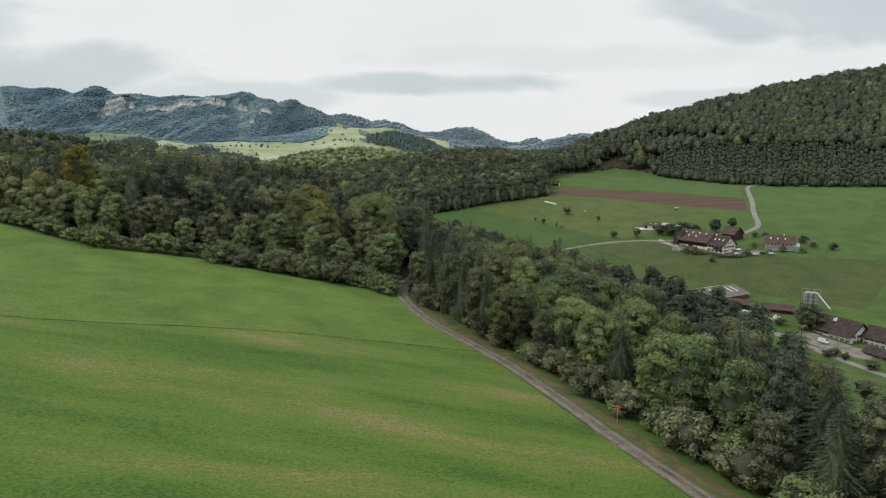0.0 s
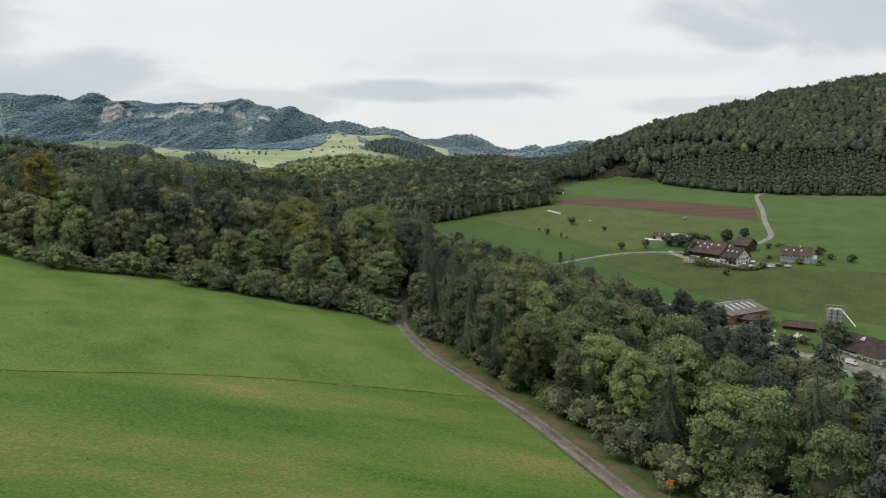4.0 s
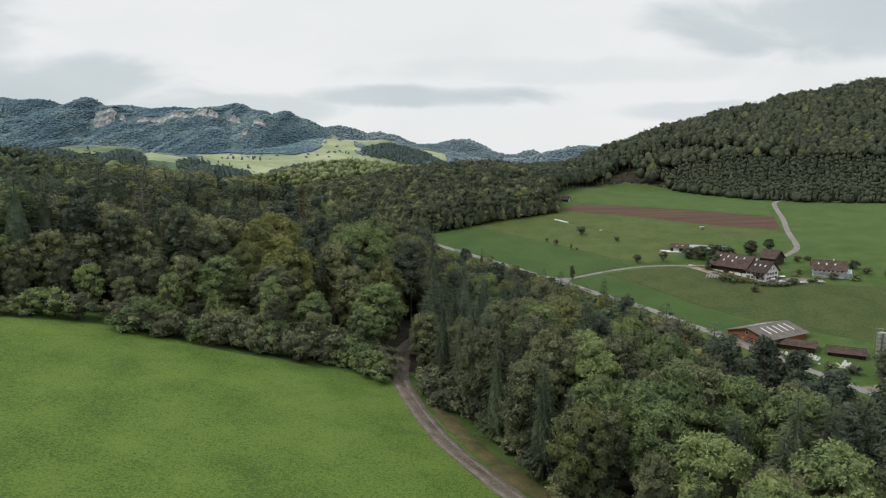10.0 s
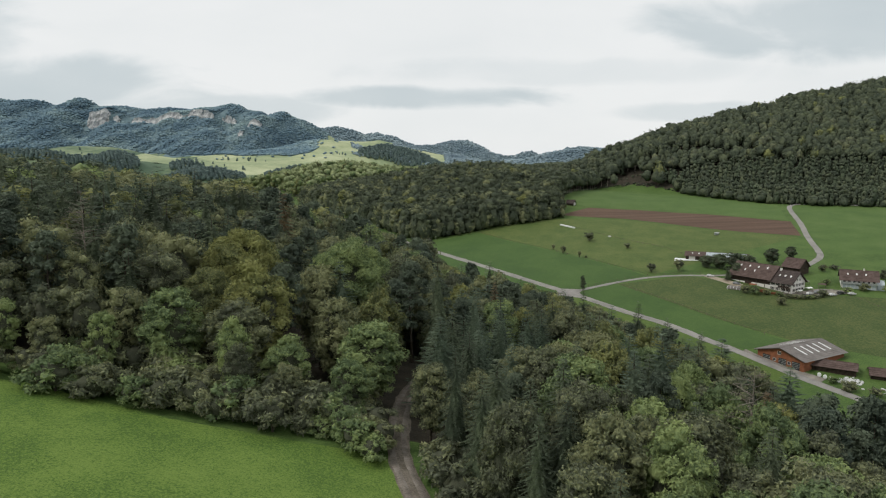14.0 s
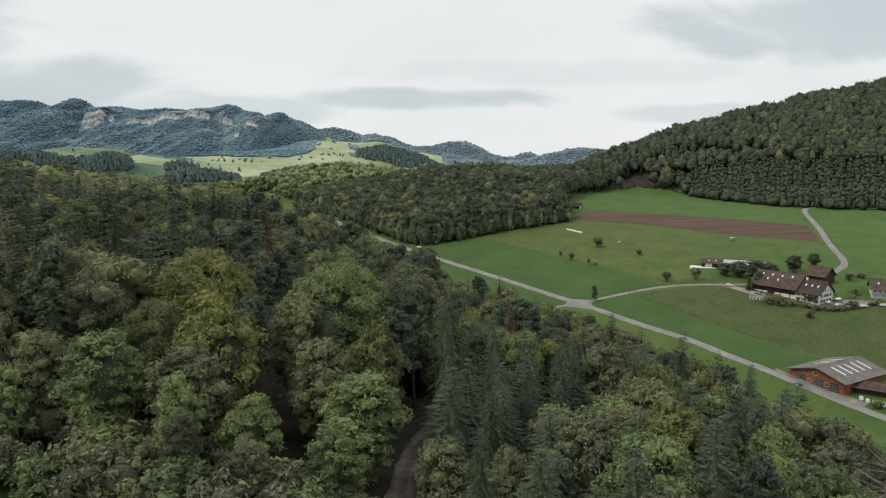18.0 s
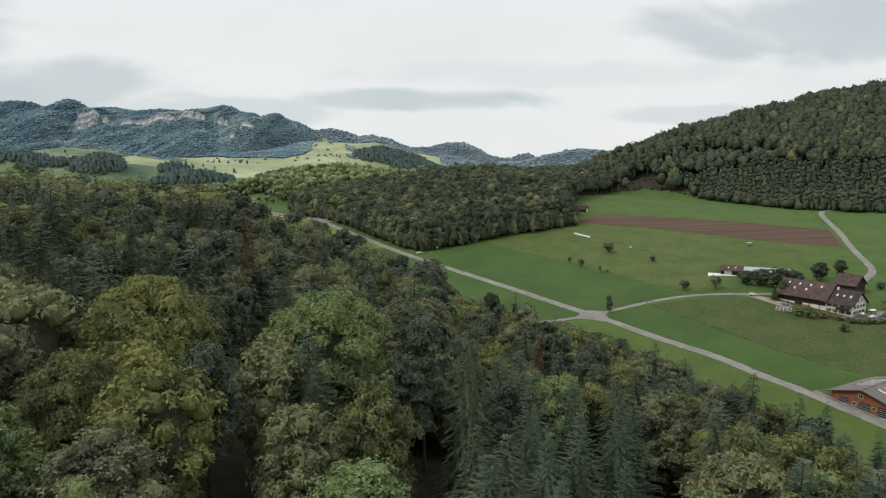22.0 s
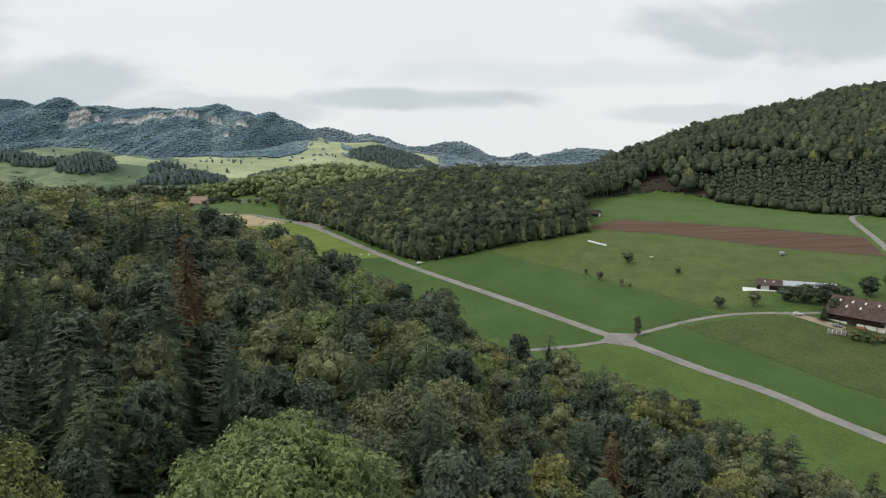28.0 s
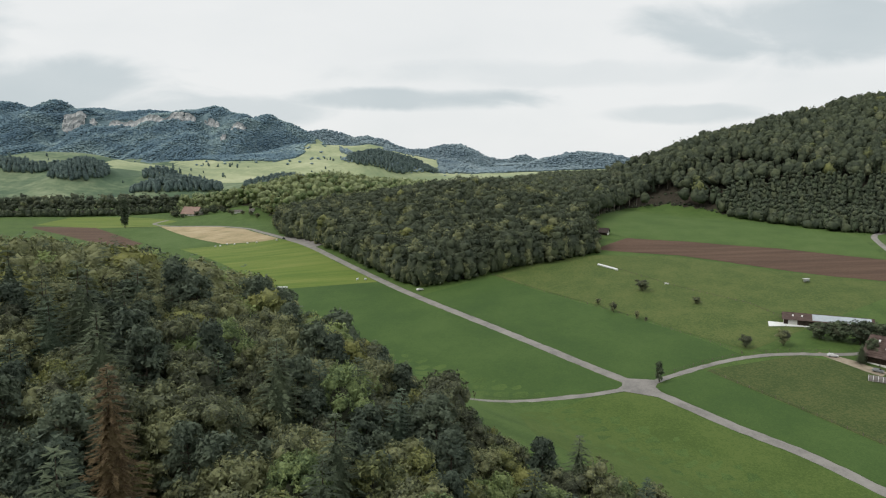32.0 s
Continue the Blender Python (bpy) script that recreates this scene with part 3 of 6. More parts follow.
loft("field", [(-16, 591), (8, 606), (27, 618), (54, 581), (79, 549), (99, 523), (117, 496), (127, 479)], [(-17, 588), (29, 521), (60, 474), (74, 455), (84, 461), (106, 472)], M_DEEP, "dense dark green grass field beside the lane", "field", 0.08, across=14)
loft("field", [(86, 457), (103, 467.5), (115, 446), (126, 428), (137, 408), (154, 381), (165, 371)], [(78, 451), (86, 438.5), (99, 419), (116, 399), (127, 379), (137, 366)], M_DEEP, "dark green grass strip along the lane", "field", 0.08, across=8)
loft("field", [(-60, 626), (-45, 622), (-24, 587), (24, 520), (55, 473), (68, 454)], [(-110, 622), (-95, 600), (-70, 540), (-30, 480), (10, 447), (52, 450)], M_DEEP, "dense green grass field between lane and wood", "field", 0.08, across=14)
loft("field", [(70, 450), (80, 438), (93, 418), (110, 398), (121, 378), (131, 364), (144, 338)], [(50, 446), (20, 430), (20, 395), (40, 360), (60, 330), (80, 300), (95, 270)], M_LOWER, "yellowish green meadow below the wood", "meadow", 0.08, across=12)
loft("field", [(-146, 794), (-112, 738), (-81, 679), (-46, 622)], [(-235, 795), (-180, 720), (-140, 660), (-108, 622)], M_MOWN_SUNLIT, "freshly mown yellow-green strips", "field", 0.09, across=12)
loft("stubble_field", [(-330, 988), (-256, 958), (-210, 915), (-184, 866), (-147, 796)], [(-325, 984), (-290, 930), (-250, 870), (-200, 805), (-160, 792)], M_TAN, "pale tan harvested field", "field", 0.1, ragged=0.3)
loft("field", [(-392, 974), (-330, 984), (-292, 928), (-252, 868), (-203, 803)], [(-380, 962), (-330, 905), (-286, 850), (-240, 796)], M_LIGHTGRASS, "bright green grass field", "field", 0.09)
loft("ploughed_field", [(-474, 990), (-396, 976), (-335, 905), (-290, 850)], [(-468, 975), (-400, 915), (-340, 860), (-300, 815)], M_SOIL, "brown ploughed strip beyond the wood", "field", 0.1)
# the bright mown colour stands in for sunlight on this meadow
loft("field", [(-480, 1088), (-410, 1088), (-358, 1062), (-322, 1030)], [(-480, 1004), (-425, 982), (-358, 958), (-328, 984)], M_MOWN_SUNLIT, "meadow round the poplar, sun put into its bright green", "meadow", 0.08, across=10)
loft("field", [(334, 703), (320, 684), (292, 604), (274, 562), (259, 519)], [(460, 655), (430, 620), (390, 585), (360, 540), (330, 500)], M_LIGHTGRASS, "light green grass field beside the farm road", "field", 0.08, across=14)
loft("pasture", [(30, 621), (55, 640), (104, 655), (158, 648), (212, 601), (266, 566)], [(29, 619), (56, 583), (82, 551), (101, 526), (120, 498), (132, 484)], M_PASTURE, "rough grazed pasture with tussocks", "pasture", 0.07, across=18)
loft("pasture", [(106, 466), (150, 477), (175, 462), (200, 438), (240, 425), (300, 410)], [(104, 464), (117, 444), (140, 404), (165, 372), (190, 355), (230, 330)], M_GRAZED, "rough grazed pasture below the farmstead", "pasture", 0.07, across=16)


# limestone faces under the far crest


def cliff(x0, x1, fy, lift, seed):
    """A broken rock face before one limestone step."""
    g = np.random.default_rng(seed)
    nx, nz = max(6, int((x1 - x0) / 5)), max(4, int(lift / 6))
    verts, faces = [], []
    for i in range(nx + 1):
        u = i / nx
        x = x0 + 8 + (x1 - x0 - 16) * u
        foot, top = h1(x, fy - 4), h1(x, fy + 18)
        top += 1.5 - (top - foot) * 0.28 * max(0, math.sin(u * 23 + seed) + math.sin(u * 11)) * (lift < 50)
        push = 7 * math.sin(u * 14 + seed) + g.normal(0, 3.0)
        for k in range(nz + 1):
            v = k / nz
            verts.append((x + g.normal(0, 1.0), fy - 7 + push * 0.5 + 10 * v + g.normal(0, 1.8) - 4 * (k % 3 == 1), foot - 4 + (top - foot + 4) * v + g.normal(0, 0.9)))
        verts.append((x, fy + 40, top - 9))
    m = nz + 2
    for i in range(nx):
        for k in range(nz + 1):
            a = i * m + k
            faces.append((a, a + m, a + m + 1, a + 1))
    ob = mesh_object("cliff", verts, faces, M_ROCK, smooth=False)
    return tagged(ob, "pale limestone cliff below the wooded crest", "cliff", kind="structure")


for k, c in enumerate(LEDGES):
    cliff(*c, k + 1)

# ---- trees ----
UP = np.array([0.0, 0.0, 1.0])


def unit(v):
    return v / np.maximum(np.linalg.norm(v, axis=-1, keepdims=True), 1e-9)


def leaves(points, normals, size, rng, slim=0.8, flat=0.9):
    """One three-sided leaf clump at each point, turned at random about the outward way."""
    n = len(points)
    nrm = unit(normals * flat + rng.normal(0, 0.62, (n, 3)))
    a = unit(np.cross(nrm, rng.normal(0, 1, (n, 3))))
    b = np.cross(nrm, a)
    s = size * rng.uniform(0.6, 1.35, (n, 1)) if np.isscalar(size) else size[:, None] * rng.uniform(0.7, 1.3, (n, 1))
    v = np.stack([points - a * s * 0.5 - b * s * slim * 0.4, points + a * s * 0.5 - b * s * slim * 0.3, points + b * s * slim * 0.6 + nrm * s * 0.2], 1)
    f = np.arange(n * 3).reshape(n, 3)
    return v.reshape(-1, 3), np.c_[f, f[:, 2]]


def pads(rng, points, out, per, size, spread_=0.95, tilt=0.5, up=0.3):
    """Flat little fans of leaves: each fan shares one tilt, so that it takes the light as a whole."""
    n = len(points)
    face = unit(out * 0.75 + UP * up + rng.normal(0, 0.25, (n, 3)))
    a = unit(np.cross(face, rng.normal(0, 1, (n, 3))))
    b = np.cross(face, a)
    q, r = rng.uniform(0, 6.28, (n, per)), size * spread_ * np.sqrt(rng.uniform(0.02, 1.6, (n, per)))
    x, y = r * np.cos(q), r * np.sin(q)
    at = points[:, None] + a[:, None] * x[..., None] + b[:, None] * y[..., None] - face[:, None] * (0.3 * r * r / (size * spread_) - rng.normal(0, 0.45 * size, (n, per)))[..., None]
    way = unit(a[:, None] * np.cos(q)[..., None] + b[:, None] * np.sin(q)[..., None] - 0.25 * UP + rng.normal(0, 0.35, (n, per, 3))).reshape(-1, 3)
    nrm = (face[:, None] + rng.normal(0, tilt, (n, per, 3))).reshape(-1, 3)
    long_ = size * rng.uniform(0.8, 1.6, n * per)
    return blades(at.reshape(-1, 3) - way * (0.4 * long_)[:, None], way, nrm, long_, long_ * 0.62)


def blades(points, ways, normals, length, width):
    """Slim three-sided sprays that point along their ways."""
    n = len(points)
    side = unit(np.cross(ways, normals))
    v = np.stack([points - side * width[:, None] / 2, points + side * width[:, None] / 2, points + ways * length[:, None]], 1)
    f = np.arange(n * 3).reshape(n, 3)
    return v.reshape(-1, 3), np.c_[f, f[:, 2]]


def ball(rng, segs=8, rings=5, rough=0.12):
    """A lumpy low ball of radius 1."""
    v = [(0, 0, -1.0)]
    for r in range(1, rings):
        p = math.pi * r / rings - math.pi / 2
        for s in range(segs):
            q = 2 * math.pi * (s + 0.5 * (r % 2)) / segs
            v.append((math.cos(p) * math.cos(q), math.cos(p) * math.sin(q), math.sin(p)))
    v.append((0, 0, 1.0))
    v = np.array(v) * (1 + rng.normal(0, rough, (len(v), 1)))
    f = [(0, 1 + (s + 1) % segs, 1 + s, 1 + s) for s in range(segs)]
    for r in range(rings - 2):
        for s in range(segs):
            a, b = 1 + r * segs + s, 1 + r * segs + (s + 1) % segs
            f.append((a, b, b + segs, a + segs))
    t, o = len(v) - 1, 1 + (rings - 2) * segs
    f += [(t, o + s, o + (s + 1) % segs, o + (s + 1) % segs) for s in range(segs)]
    return v, np.array(f)


class Heap:
    """Gathers four-sided faces of many pieces, with a material number for each."""

    def __init__(self):
        self.v, self.f, self.m, self.n = [], [], [], 0

    def add(self, v, f, m=0):
        self.v.append(v); self.f.append(f + self.n); self.m.append(np.full(len(f), m)); self.n += len(v)

    def mesh(self, name, mats):
        v, f, m = np.concatenate(self.v), np.concatenate(self.f), np.concatenate(self.m)
        tri = f[:, 2] == f[:, 3]
        tot = np.where(tri, 3, 4)
        loops = f.ravel()[np.stack([np.ones_like(tri), np.ones_like(tri), np.ones_like(tri), ~tri], 1).ravel().astype(bool)]
        me = bpy.data.meshes.new(name)
        me.vertices.add(len(v)); me.vertices.foreach_set("co", v.astype(np.float32).ravel())
        me.loops.add(len(loops)); me.loops.foreach_set("vertex_index", loops.astype(np.int32))
        me.polygons.add(len(f))
        me.polygons.foreach_set("loop_start", np.r_[0, np.cumsum(tot)[:-1]].astype(np.int32))
        me.polygons.foreach_set("loop_total", tot.astype(np.int32))
        me.polygons.foreach_set("material_index", m.astype(np.int32))
        for x in mats:
            me.materials.append(x)
        me.polygons.foreach_set("use_smooth", np.ones(len(f), bool))
        me.update(calc_edges=True)
        me.validate()
        return me


def limb(heap, a, b, ra, rb, sides=6, m=0):
    a, b = np.array(a, float), np.array(b, float)
    d = unit(b - a)
    s = unit(np.cross(d, (0.3, 0.9, 0.2)))
    t = np.cross(d, s)
    q = np.arange(sides) * 2 * math.pi / sides
    ring = np.cos(q)[:, None] * s + np.sin(q)[:, None] * t
    k = np.arange(sides)
    heap.add(np.r_[a + ring * ra, b + ring * rb], np.stack([k, (k + 1) % sides, sides + (k + 1) % sides, sides + k], 1), m)


def sphere_points(rng, n):
    return unit(rng.normal(0, 1, (n, 3)))


def broadleaf(rng, tall, wide, low, count, size, lobes=26, twigs=True):
    """Heaps for trunk and crown of a broadleaf tree: boughs of leaf fans round a core coloured dark as shade."""
    wood, crown = Heap(), Heap()
    lean = rng.normal(0, 0.02 * tall, 2)
    top = np.array([lean[0], lean[1], tall * 0.8])
    limb(wood, (0, 0, -0.6), (lean[0] * 0.3, lean[1] * 0.3, low + 1), tall * 0.016 + 0.07, tall * 0.012 + 0.04)
    limb(wood, (lean[0] * 0.3, lean[1] * 0.3, low + 1), top, tall * 0.012 + 0.04, 0.05)
    mid, half = (tall + low) / 2, (tall - low) / 2
    p1, p2 = rng.uniform(0, 6.28, 2)
    cen, rad = [], []
    for k in range(lobes):
        u = 1 - 2 * (k + 0.5) / lobes
        q = k * 2.39996 + rng.normal(0, 0.25)
        w = math.sqrt(max(0, 1 - u * u)) * (1.0 if u > -0.3 else 0.88)
        r = rng.uniform(0.62, 0.9)
        bulge = 1 + 0.12 * math.sin(2 * q + p1) + 0.10 * math.sin(3 * q + p2 + 2 * u)
        cen.append((lean[0] + math.cos(q) * w * wide * r * bulge, lean[1] + math.sin(q) * w * wide * r * bulge, mid + u * half * rng.uniform(0.72, 0.92)))
        rad.append(rng.uniform(0.22, 0.38) * (wide + half) / 2 * (24 / lobes) ** 0.24)
    cen, rad = np.array(cen), np.array(rad)
    if twigs:
        for k in rng.choice(lobes, min(10, lobes), replace=False):
            z = rng.uniform(low * 0.7 + 0.5, mid)
            limb(wood, (lean[0] * z / tall, lean[1] * z / tall, z), cen[k], 0.03 + tall * 0.005, 0.03, 4)
    w = rad ** 2 / (rad ** 2).sum()
    per = 6
    pick = rng.choice(len(cen), int(count / per * 7), p=w)
    nrm = sphere_points(rng, len(pick))
    nrm[:, 2] = np.where(rng.random(len(pick)) < 0.72, abs(nrm[:, 2]), nrm[:, 2])
    flat = np.array([1.08, 1.08, 0.78])
    pts = cen[pick] + nrm * flat * rad[pick, None] * rng.uniform(0.74, 1.10, (len(pick), 1))
    depth = (np.linalg.norm((pts[:, None] - cen[None]) / flat, axis=2) / rad[None]).min(1)
    keep = np.where(depth > 0.72)[0][:count // per]
    crown.add(*pads(rng, pts[keep], nrm[keep], per, size), 0)
    segs, rings = (6, 4) if count > 3000 else (5, 3)
    for c, r in zip(cen, rad):
        bv, bf = ball(rng, segs, rings, 0.12)
        crown.add(bv * r * 0.64 * flat + c, bf, 0)
    # solid dark ball stands in for the shade between boughs
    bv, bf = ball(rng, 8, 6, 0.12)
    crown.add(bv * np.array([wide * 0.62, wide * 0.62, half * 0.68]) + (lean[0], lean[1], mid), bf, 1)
    return wood, crown


def spruce(rng, tall, wide, low, count, size, droop=0.35, thin=0.0, power=0.66):
    """Heaps for trunk and crown of a conifer: whorls of boughs feathered with sprays."""
    wood, crown = Heap(), Heap()
    limb(wood, (0, 0, -0.6), (0, 0, tall * 0.6), tall * 0.014 + 0.05, tall * 0.007)
    limb(wood, (0, 0, tall * 0.6), (0, 0, tall * 0.99), tall * 0.007, 0.02)
    whorls = 27 if count > 3000 else 20 if count > 600 else 13
    per = 10 if count > 3000 else 8 if count > 600 else 5
    boughs = []
    for w in range(whorls):
        s = (w + 0.3) / whorls
        z = tall - (tall - low) * s
        reach = wide * min(1.0, s ** power + 0.03) * rng.uniform(0.88, 1.1)
        for k in range(per):
            if rng.random() < thin:
                continue
            q = 2 * math.pi * (k + rng.uniform(-0.3, 0.3)) / per + w * 0.7
            boughs.append((z + rng.normal(0, 0.15), q, reach * rng.uniform(0.74, 1.12)))
    weight = np.array([b[2] for b in boughs]) + 0.4
    many = np.maximum(3, (count * weight / weight.sum()).astype(int))
    P, D, N, S = [], [], [], []
    for (z, q, reach), k in zip(boughs, many):
        s = np.sort(rng.uniform(0.1, 1.0, k)) ** 0.8
        d = np.array([math.cos(q), math.sin(q), 0.0])
        side = np.array([-math.sin(q), math.cos(q), 0.0])
        z_at = z + 0.12 * reach * s - droop * reach * s ** 1.6
        p = d * (s * reach)[:, None] + UP * z_at[:, None]
        lr = np.where(np.arange(k) % 2 == 0, 1.0, -1.0) * rng.uniform(0.25, 1.1, k) * (1.02 - s) ** 0.4
        way = unit(d + side * lr[:, None] + UP * (0.10 - droop * 0.9 * s + rng.normal(0, 0.12, k))[:, None])
        P.append(p); D.append(way); N.append(np.tile(UP, (k, 1)) + rng.normal(0, 0.25, (k, 3))); S.append(size * (0.75 + 0.45 * reach / wide) * rng.uniform(0.75, 1.25, k) * (1.15 - 0.45 * s))
    P, D, N, S = np.concatenate(P), np.concatenate(D), np.concatenate(N), np.concatenate(S)
    v, f = blades(P, D, N, S, S * (0.34 if count > 3000 else 0.44))
    crown.add(v, f, 0)
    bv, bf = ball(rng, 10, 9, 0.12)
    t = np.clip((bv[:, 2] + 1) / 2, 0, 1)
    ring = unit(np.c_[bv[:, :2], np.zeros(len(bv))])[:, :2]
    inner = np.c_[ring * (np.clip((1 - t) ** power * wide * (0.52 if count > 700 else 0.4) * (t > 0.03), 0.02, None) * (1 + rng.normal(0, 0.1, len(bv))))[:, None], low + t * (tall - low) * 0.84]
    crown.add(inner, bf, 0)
    return wood, crown


def pine(rng, tall, wide, low, count, size):
    """Heaps for trunk and crown of a pine: flat clumps at the ends of bent boughs."""
    wood, crown = Heap(), Heap()
    b1 = np.array([*rng.normal(0, 0.3, 2), tall * 0.55])
    b2 = np.array([*rng.normal(0, 0.6, 2), tall * 0.95])
    limb(wood, (0, 0, -0.6), b1, tall * 0.013 + 0.06, tall * 0.01)
    limb(wood, b1, b2, tall * 0.01, 0.05)
    n = 22
    cen, rad = [], []
    for k in range(n):
        s = (k + 0.5) / n
        z = low + (tall - low) * (0.08 + 0.88 * s)
        q = k * 2.39996 + rng.normal(0, 0.3)
        reach = wide * (1 - s ** 2.2 * 0.85) * rng.uniform(0.55, 0.95)
        axis = b1 + (b2 - b1) * max(0, (z - b1[2]) / (b2[2] - b1[2]))
        c = np.array([axis[0] + math.cos(q) * reach, axis[1] + math.sin(q) * reach, z + reach * 0.1])
        limb(wood, (axis[0], axis[1], z - 0.4), c, 0.09, 0.03, 4)
        cen.append(c); rad.append(wide * rng.uniform(0.24, 0.38))
    cen.append(b2); rad.append(wide * 0.4)
    cen, rad = np.array(cen), np.array(rad)
    per = 8
    pick = rng.choice(len(cen), count // per, p=rad ** 2 / (rad ** 2).sum())
    nrm = sphere_points(rng, len(pick))
    nrm[:, 2] = abs(nrm[:, 2]) * 1.2 - 0.25
    pts = cen[pick] + nrm * rad[pick, None] * np.array([1.1, 1.1, 0.6]) * rng.uniform(0.8, 1.12, (len(pick), 1))
    crown.add(*pads(rng, pts, nrm, per, size, 1.0, 0.4, 0.7), 0)
    for c, r in zip(cen, rad):
        bv, bf = ball(rng, 6, 4)
        crown.add(bv * r * np.array([0.7, 0.7, 0.45]) + c, bf, 0)
    return wood, crown


def bare(rng, tall):
    wood = Heap()
    limb(wood, (0, 0, -0.6), (0.3, 0.1, tall * 0.6), 0.28, 0.14)
    limb(wood, (0.3, 0.1, tall * 0.6), (0.2, -0.2, tall), 0.14, 0.03)
    for k in range(46):
        z = tall * rng.uniform(0.42, 0.98)
        q = rng.uniform(0, 6.28)
        reach = (tall - z) * 0.45 + rng.uniform(0.8, 2.0)
        a = np.array([0.25, 0, z])
        b = a + np.array([math.cos(q) * reach, math.sin(q) * reach, reach * rng.uniform(0.0, 0.5)])
        limb(wood, a, b, 0.06, 0.015, 4)
        for _ in range(3):
            c = a + (b - a) * rng.uniform(0.4, 0.95)
            limb(wood, c, c + rng.normal(0, 0.5, 3) + (b - a) * 0.15, 0.025, 0.008, 3)
    return wood


KINDS = {}   # name -> list of (thing, height, width) that copies are taken from
LIMBO = pose(0, -4000, -500)


def prototype(name, kind, label, category, maker, mats, bark, tall, wide, seed, **kw):
    rng = np.random.default_rng(seed)
    wood, crown = maker(rng, tall, wide, **kw)
    ob = new(name)
    tagged(ob, label, category)
    t = new("trunk", wood.mesh("trunk", [bark])); t.parent = ob
    c = new("crown", crown.mesh("crown", mats)); c.parent = ob
    KINDS.setdefault(kind, []).append((ob, tall, wide))
    return ob


BROAD = [(20, 5.0, 2.0), (22, 5.6, 3.0), (18, 5.2, 1.5), (23, 5.2, 3.5)]
for lod, count, size in (("near", 9000, 0.42), ("mid", 4000, 0.50)):
    many = 42 if lod == "near" else 26
    for k, (tall, wide, low) in enumerate(BROAD):
        prototype("broadleaf_tree", "green_" + lod, "tall green broadleaf tree of the mixed wood", "tree", broadleaf, [M_LEAF, M_CROWNSHADE], M_BARK, tall, wide, 11 + k, low=low, count=count, size=size, lobes=many)
    for k, (tall, wide, low) in enumerate(BROAD[:3]):
        prototype("ash_tree", "lime_" + lod, "light green leafy tree of the wood edge", "tree", broadleaf, [M_LIME, M_CROWNSHADE], M_PALEBARK, tall, wide, 21 + k, low=low, count=count, size=size, lobes=many)
    for k, (tall, wide, low) in enumerate(BROAD[1:3]):
        prototype("oak_tree", "olive_" + lod, "broadleaf tree with yellowing olive leaves", "tree", broadleaf, [M_OLIVE, M_CROWNSHADE], M_BARK, tall, wide, 31 + k, low=low, count=count, size=size, lobes=many)
    fine = 7000 if lod == "near" else 2600
    spray = 0.68 if lod == "near" else 0.95
    for k, (tall, wide, low) in enumerate(((24, 6.2, 3.0), (22, 6.0, 2.0), (26, 6.4, 4.0))):
        prototype("spruce_tree", "spruce_" + lod, "dark green spruce with drooping boughs", "tree", spruce, [M_NEEDLE, M_CROWNSHADE], M_BARK, tall, wide, 41 + k, low=low, count=fine, size=spray, power=0.74)
    for k, (tall, wide, low) in enumerate(((19, 6.0, 1.5), (21, 6.3, 2.0))):
        prototype("fir_tree", "fir_" + lod, "blue-green silver fir with stiff boughs", "tree", spruce, [M_FIR, M_CROWNSHADE], M_BARK, tall, wide, 51 + k, low=low, count=fine, size=spray, droop=0.08, power=0.76)
    for k, (tall, wide, low) in enumerate(((23, 4.8, 9), (21, 4.4, 7))):
        prototype("pine_tree", "pine_" + lod, "dark pine with a bare reddish trunk", "tree", pine, [M_PINE, M_CROWNSHADE], M_BARK, tall, wide, 61 + k, low=low, count=int(fine * 0.75), size=0.44 if lod == "near" else 0.62)
prototype("larch_tree", "larch", "rusty brown larch among dark conifers", "tree", spruce, [M_RUST, M_CROWNSHADE], M_BARK, 24, 3.6, 71, low=2, count=9000, size=0.66, power=0.52)
prototype("broadleaf_tree", "gold", "golden yellow autumn tree", "tree", broadleaf, [M_GOLD, M_CROWNSHADE], M_PALEBARK, 20, 4.0, 81, low=4, count=7000, size=0.44, lobes=40)
for k, (tall, wide) in enumerate(((4.2, 2.4), (5.5, 2.8), (3.2, 2.2))):
    prototype("shrub", "shrub", "dense green shrub at the meadow edge", "shrub", broadleaf, [M_LEAF if k else M_LIME, M_CROWNSHADE], M_BARK, tall, wide, 91 + k, low=0.1, count=1100, size=0.34, lobes=12, twigs=False)
prototype("small_tree", "orchard", "small round fruit tree standing in grass", "tree", broadleaf, [M_LEAF, M_CROWNSHADE], M_BARK, 6.0, 2.6, 97, low=0.9, count=1000, size=0.34, lobes=8)
prototype("broadleaf_tree", "round", "broad round dark tree with boughs to the ground", "tree", broadleaf, [M_NEEDLE, M_CROWNSHADE], M_BARK, 10, 4.6, 96, low=0.5, count=1600, size=0.6, lobes=20)
prototype("poplar", "tall_poplar", "tall dark poplar", "tree", broadleaf, [M_NEEDLE, M_CROWNSHADE], M_BARK, 35, 4.3, 99, low=2.5, count=2600, size=1.1, lobes=34, twigs=False)
prototype("young_poplar", "poplar", "slim dark poplar", "tree", broadleaf, [M_NEEDLE, M_CROWNSHADE], M_BARK, 9.0, 1.2, 98, low=0.7, count=1000, size=0.45, lobes=18)

prototype("ash_tree", "giant", "huge spreading light green broadleaf tree", "tree", broadleaf, [M_LIME, M_CROWNSHADE], M_BARK, 27, 9.6, 99, low=6, count=62000, size=0.32, lobes=110)
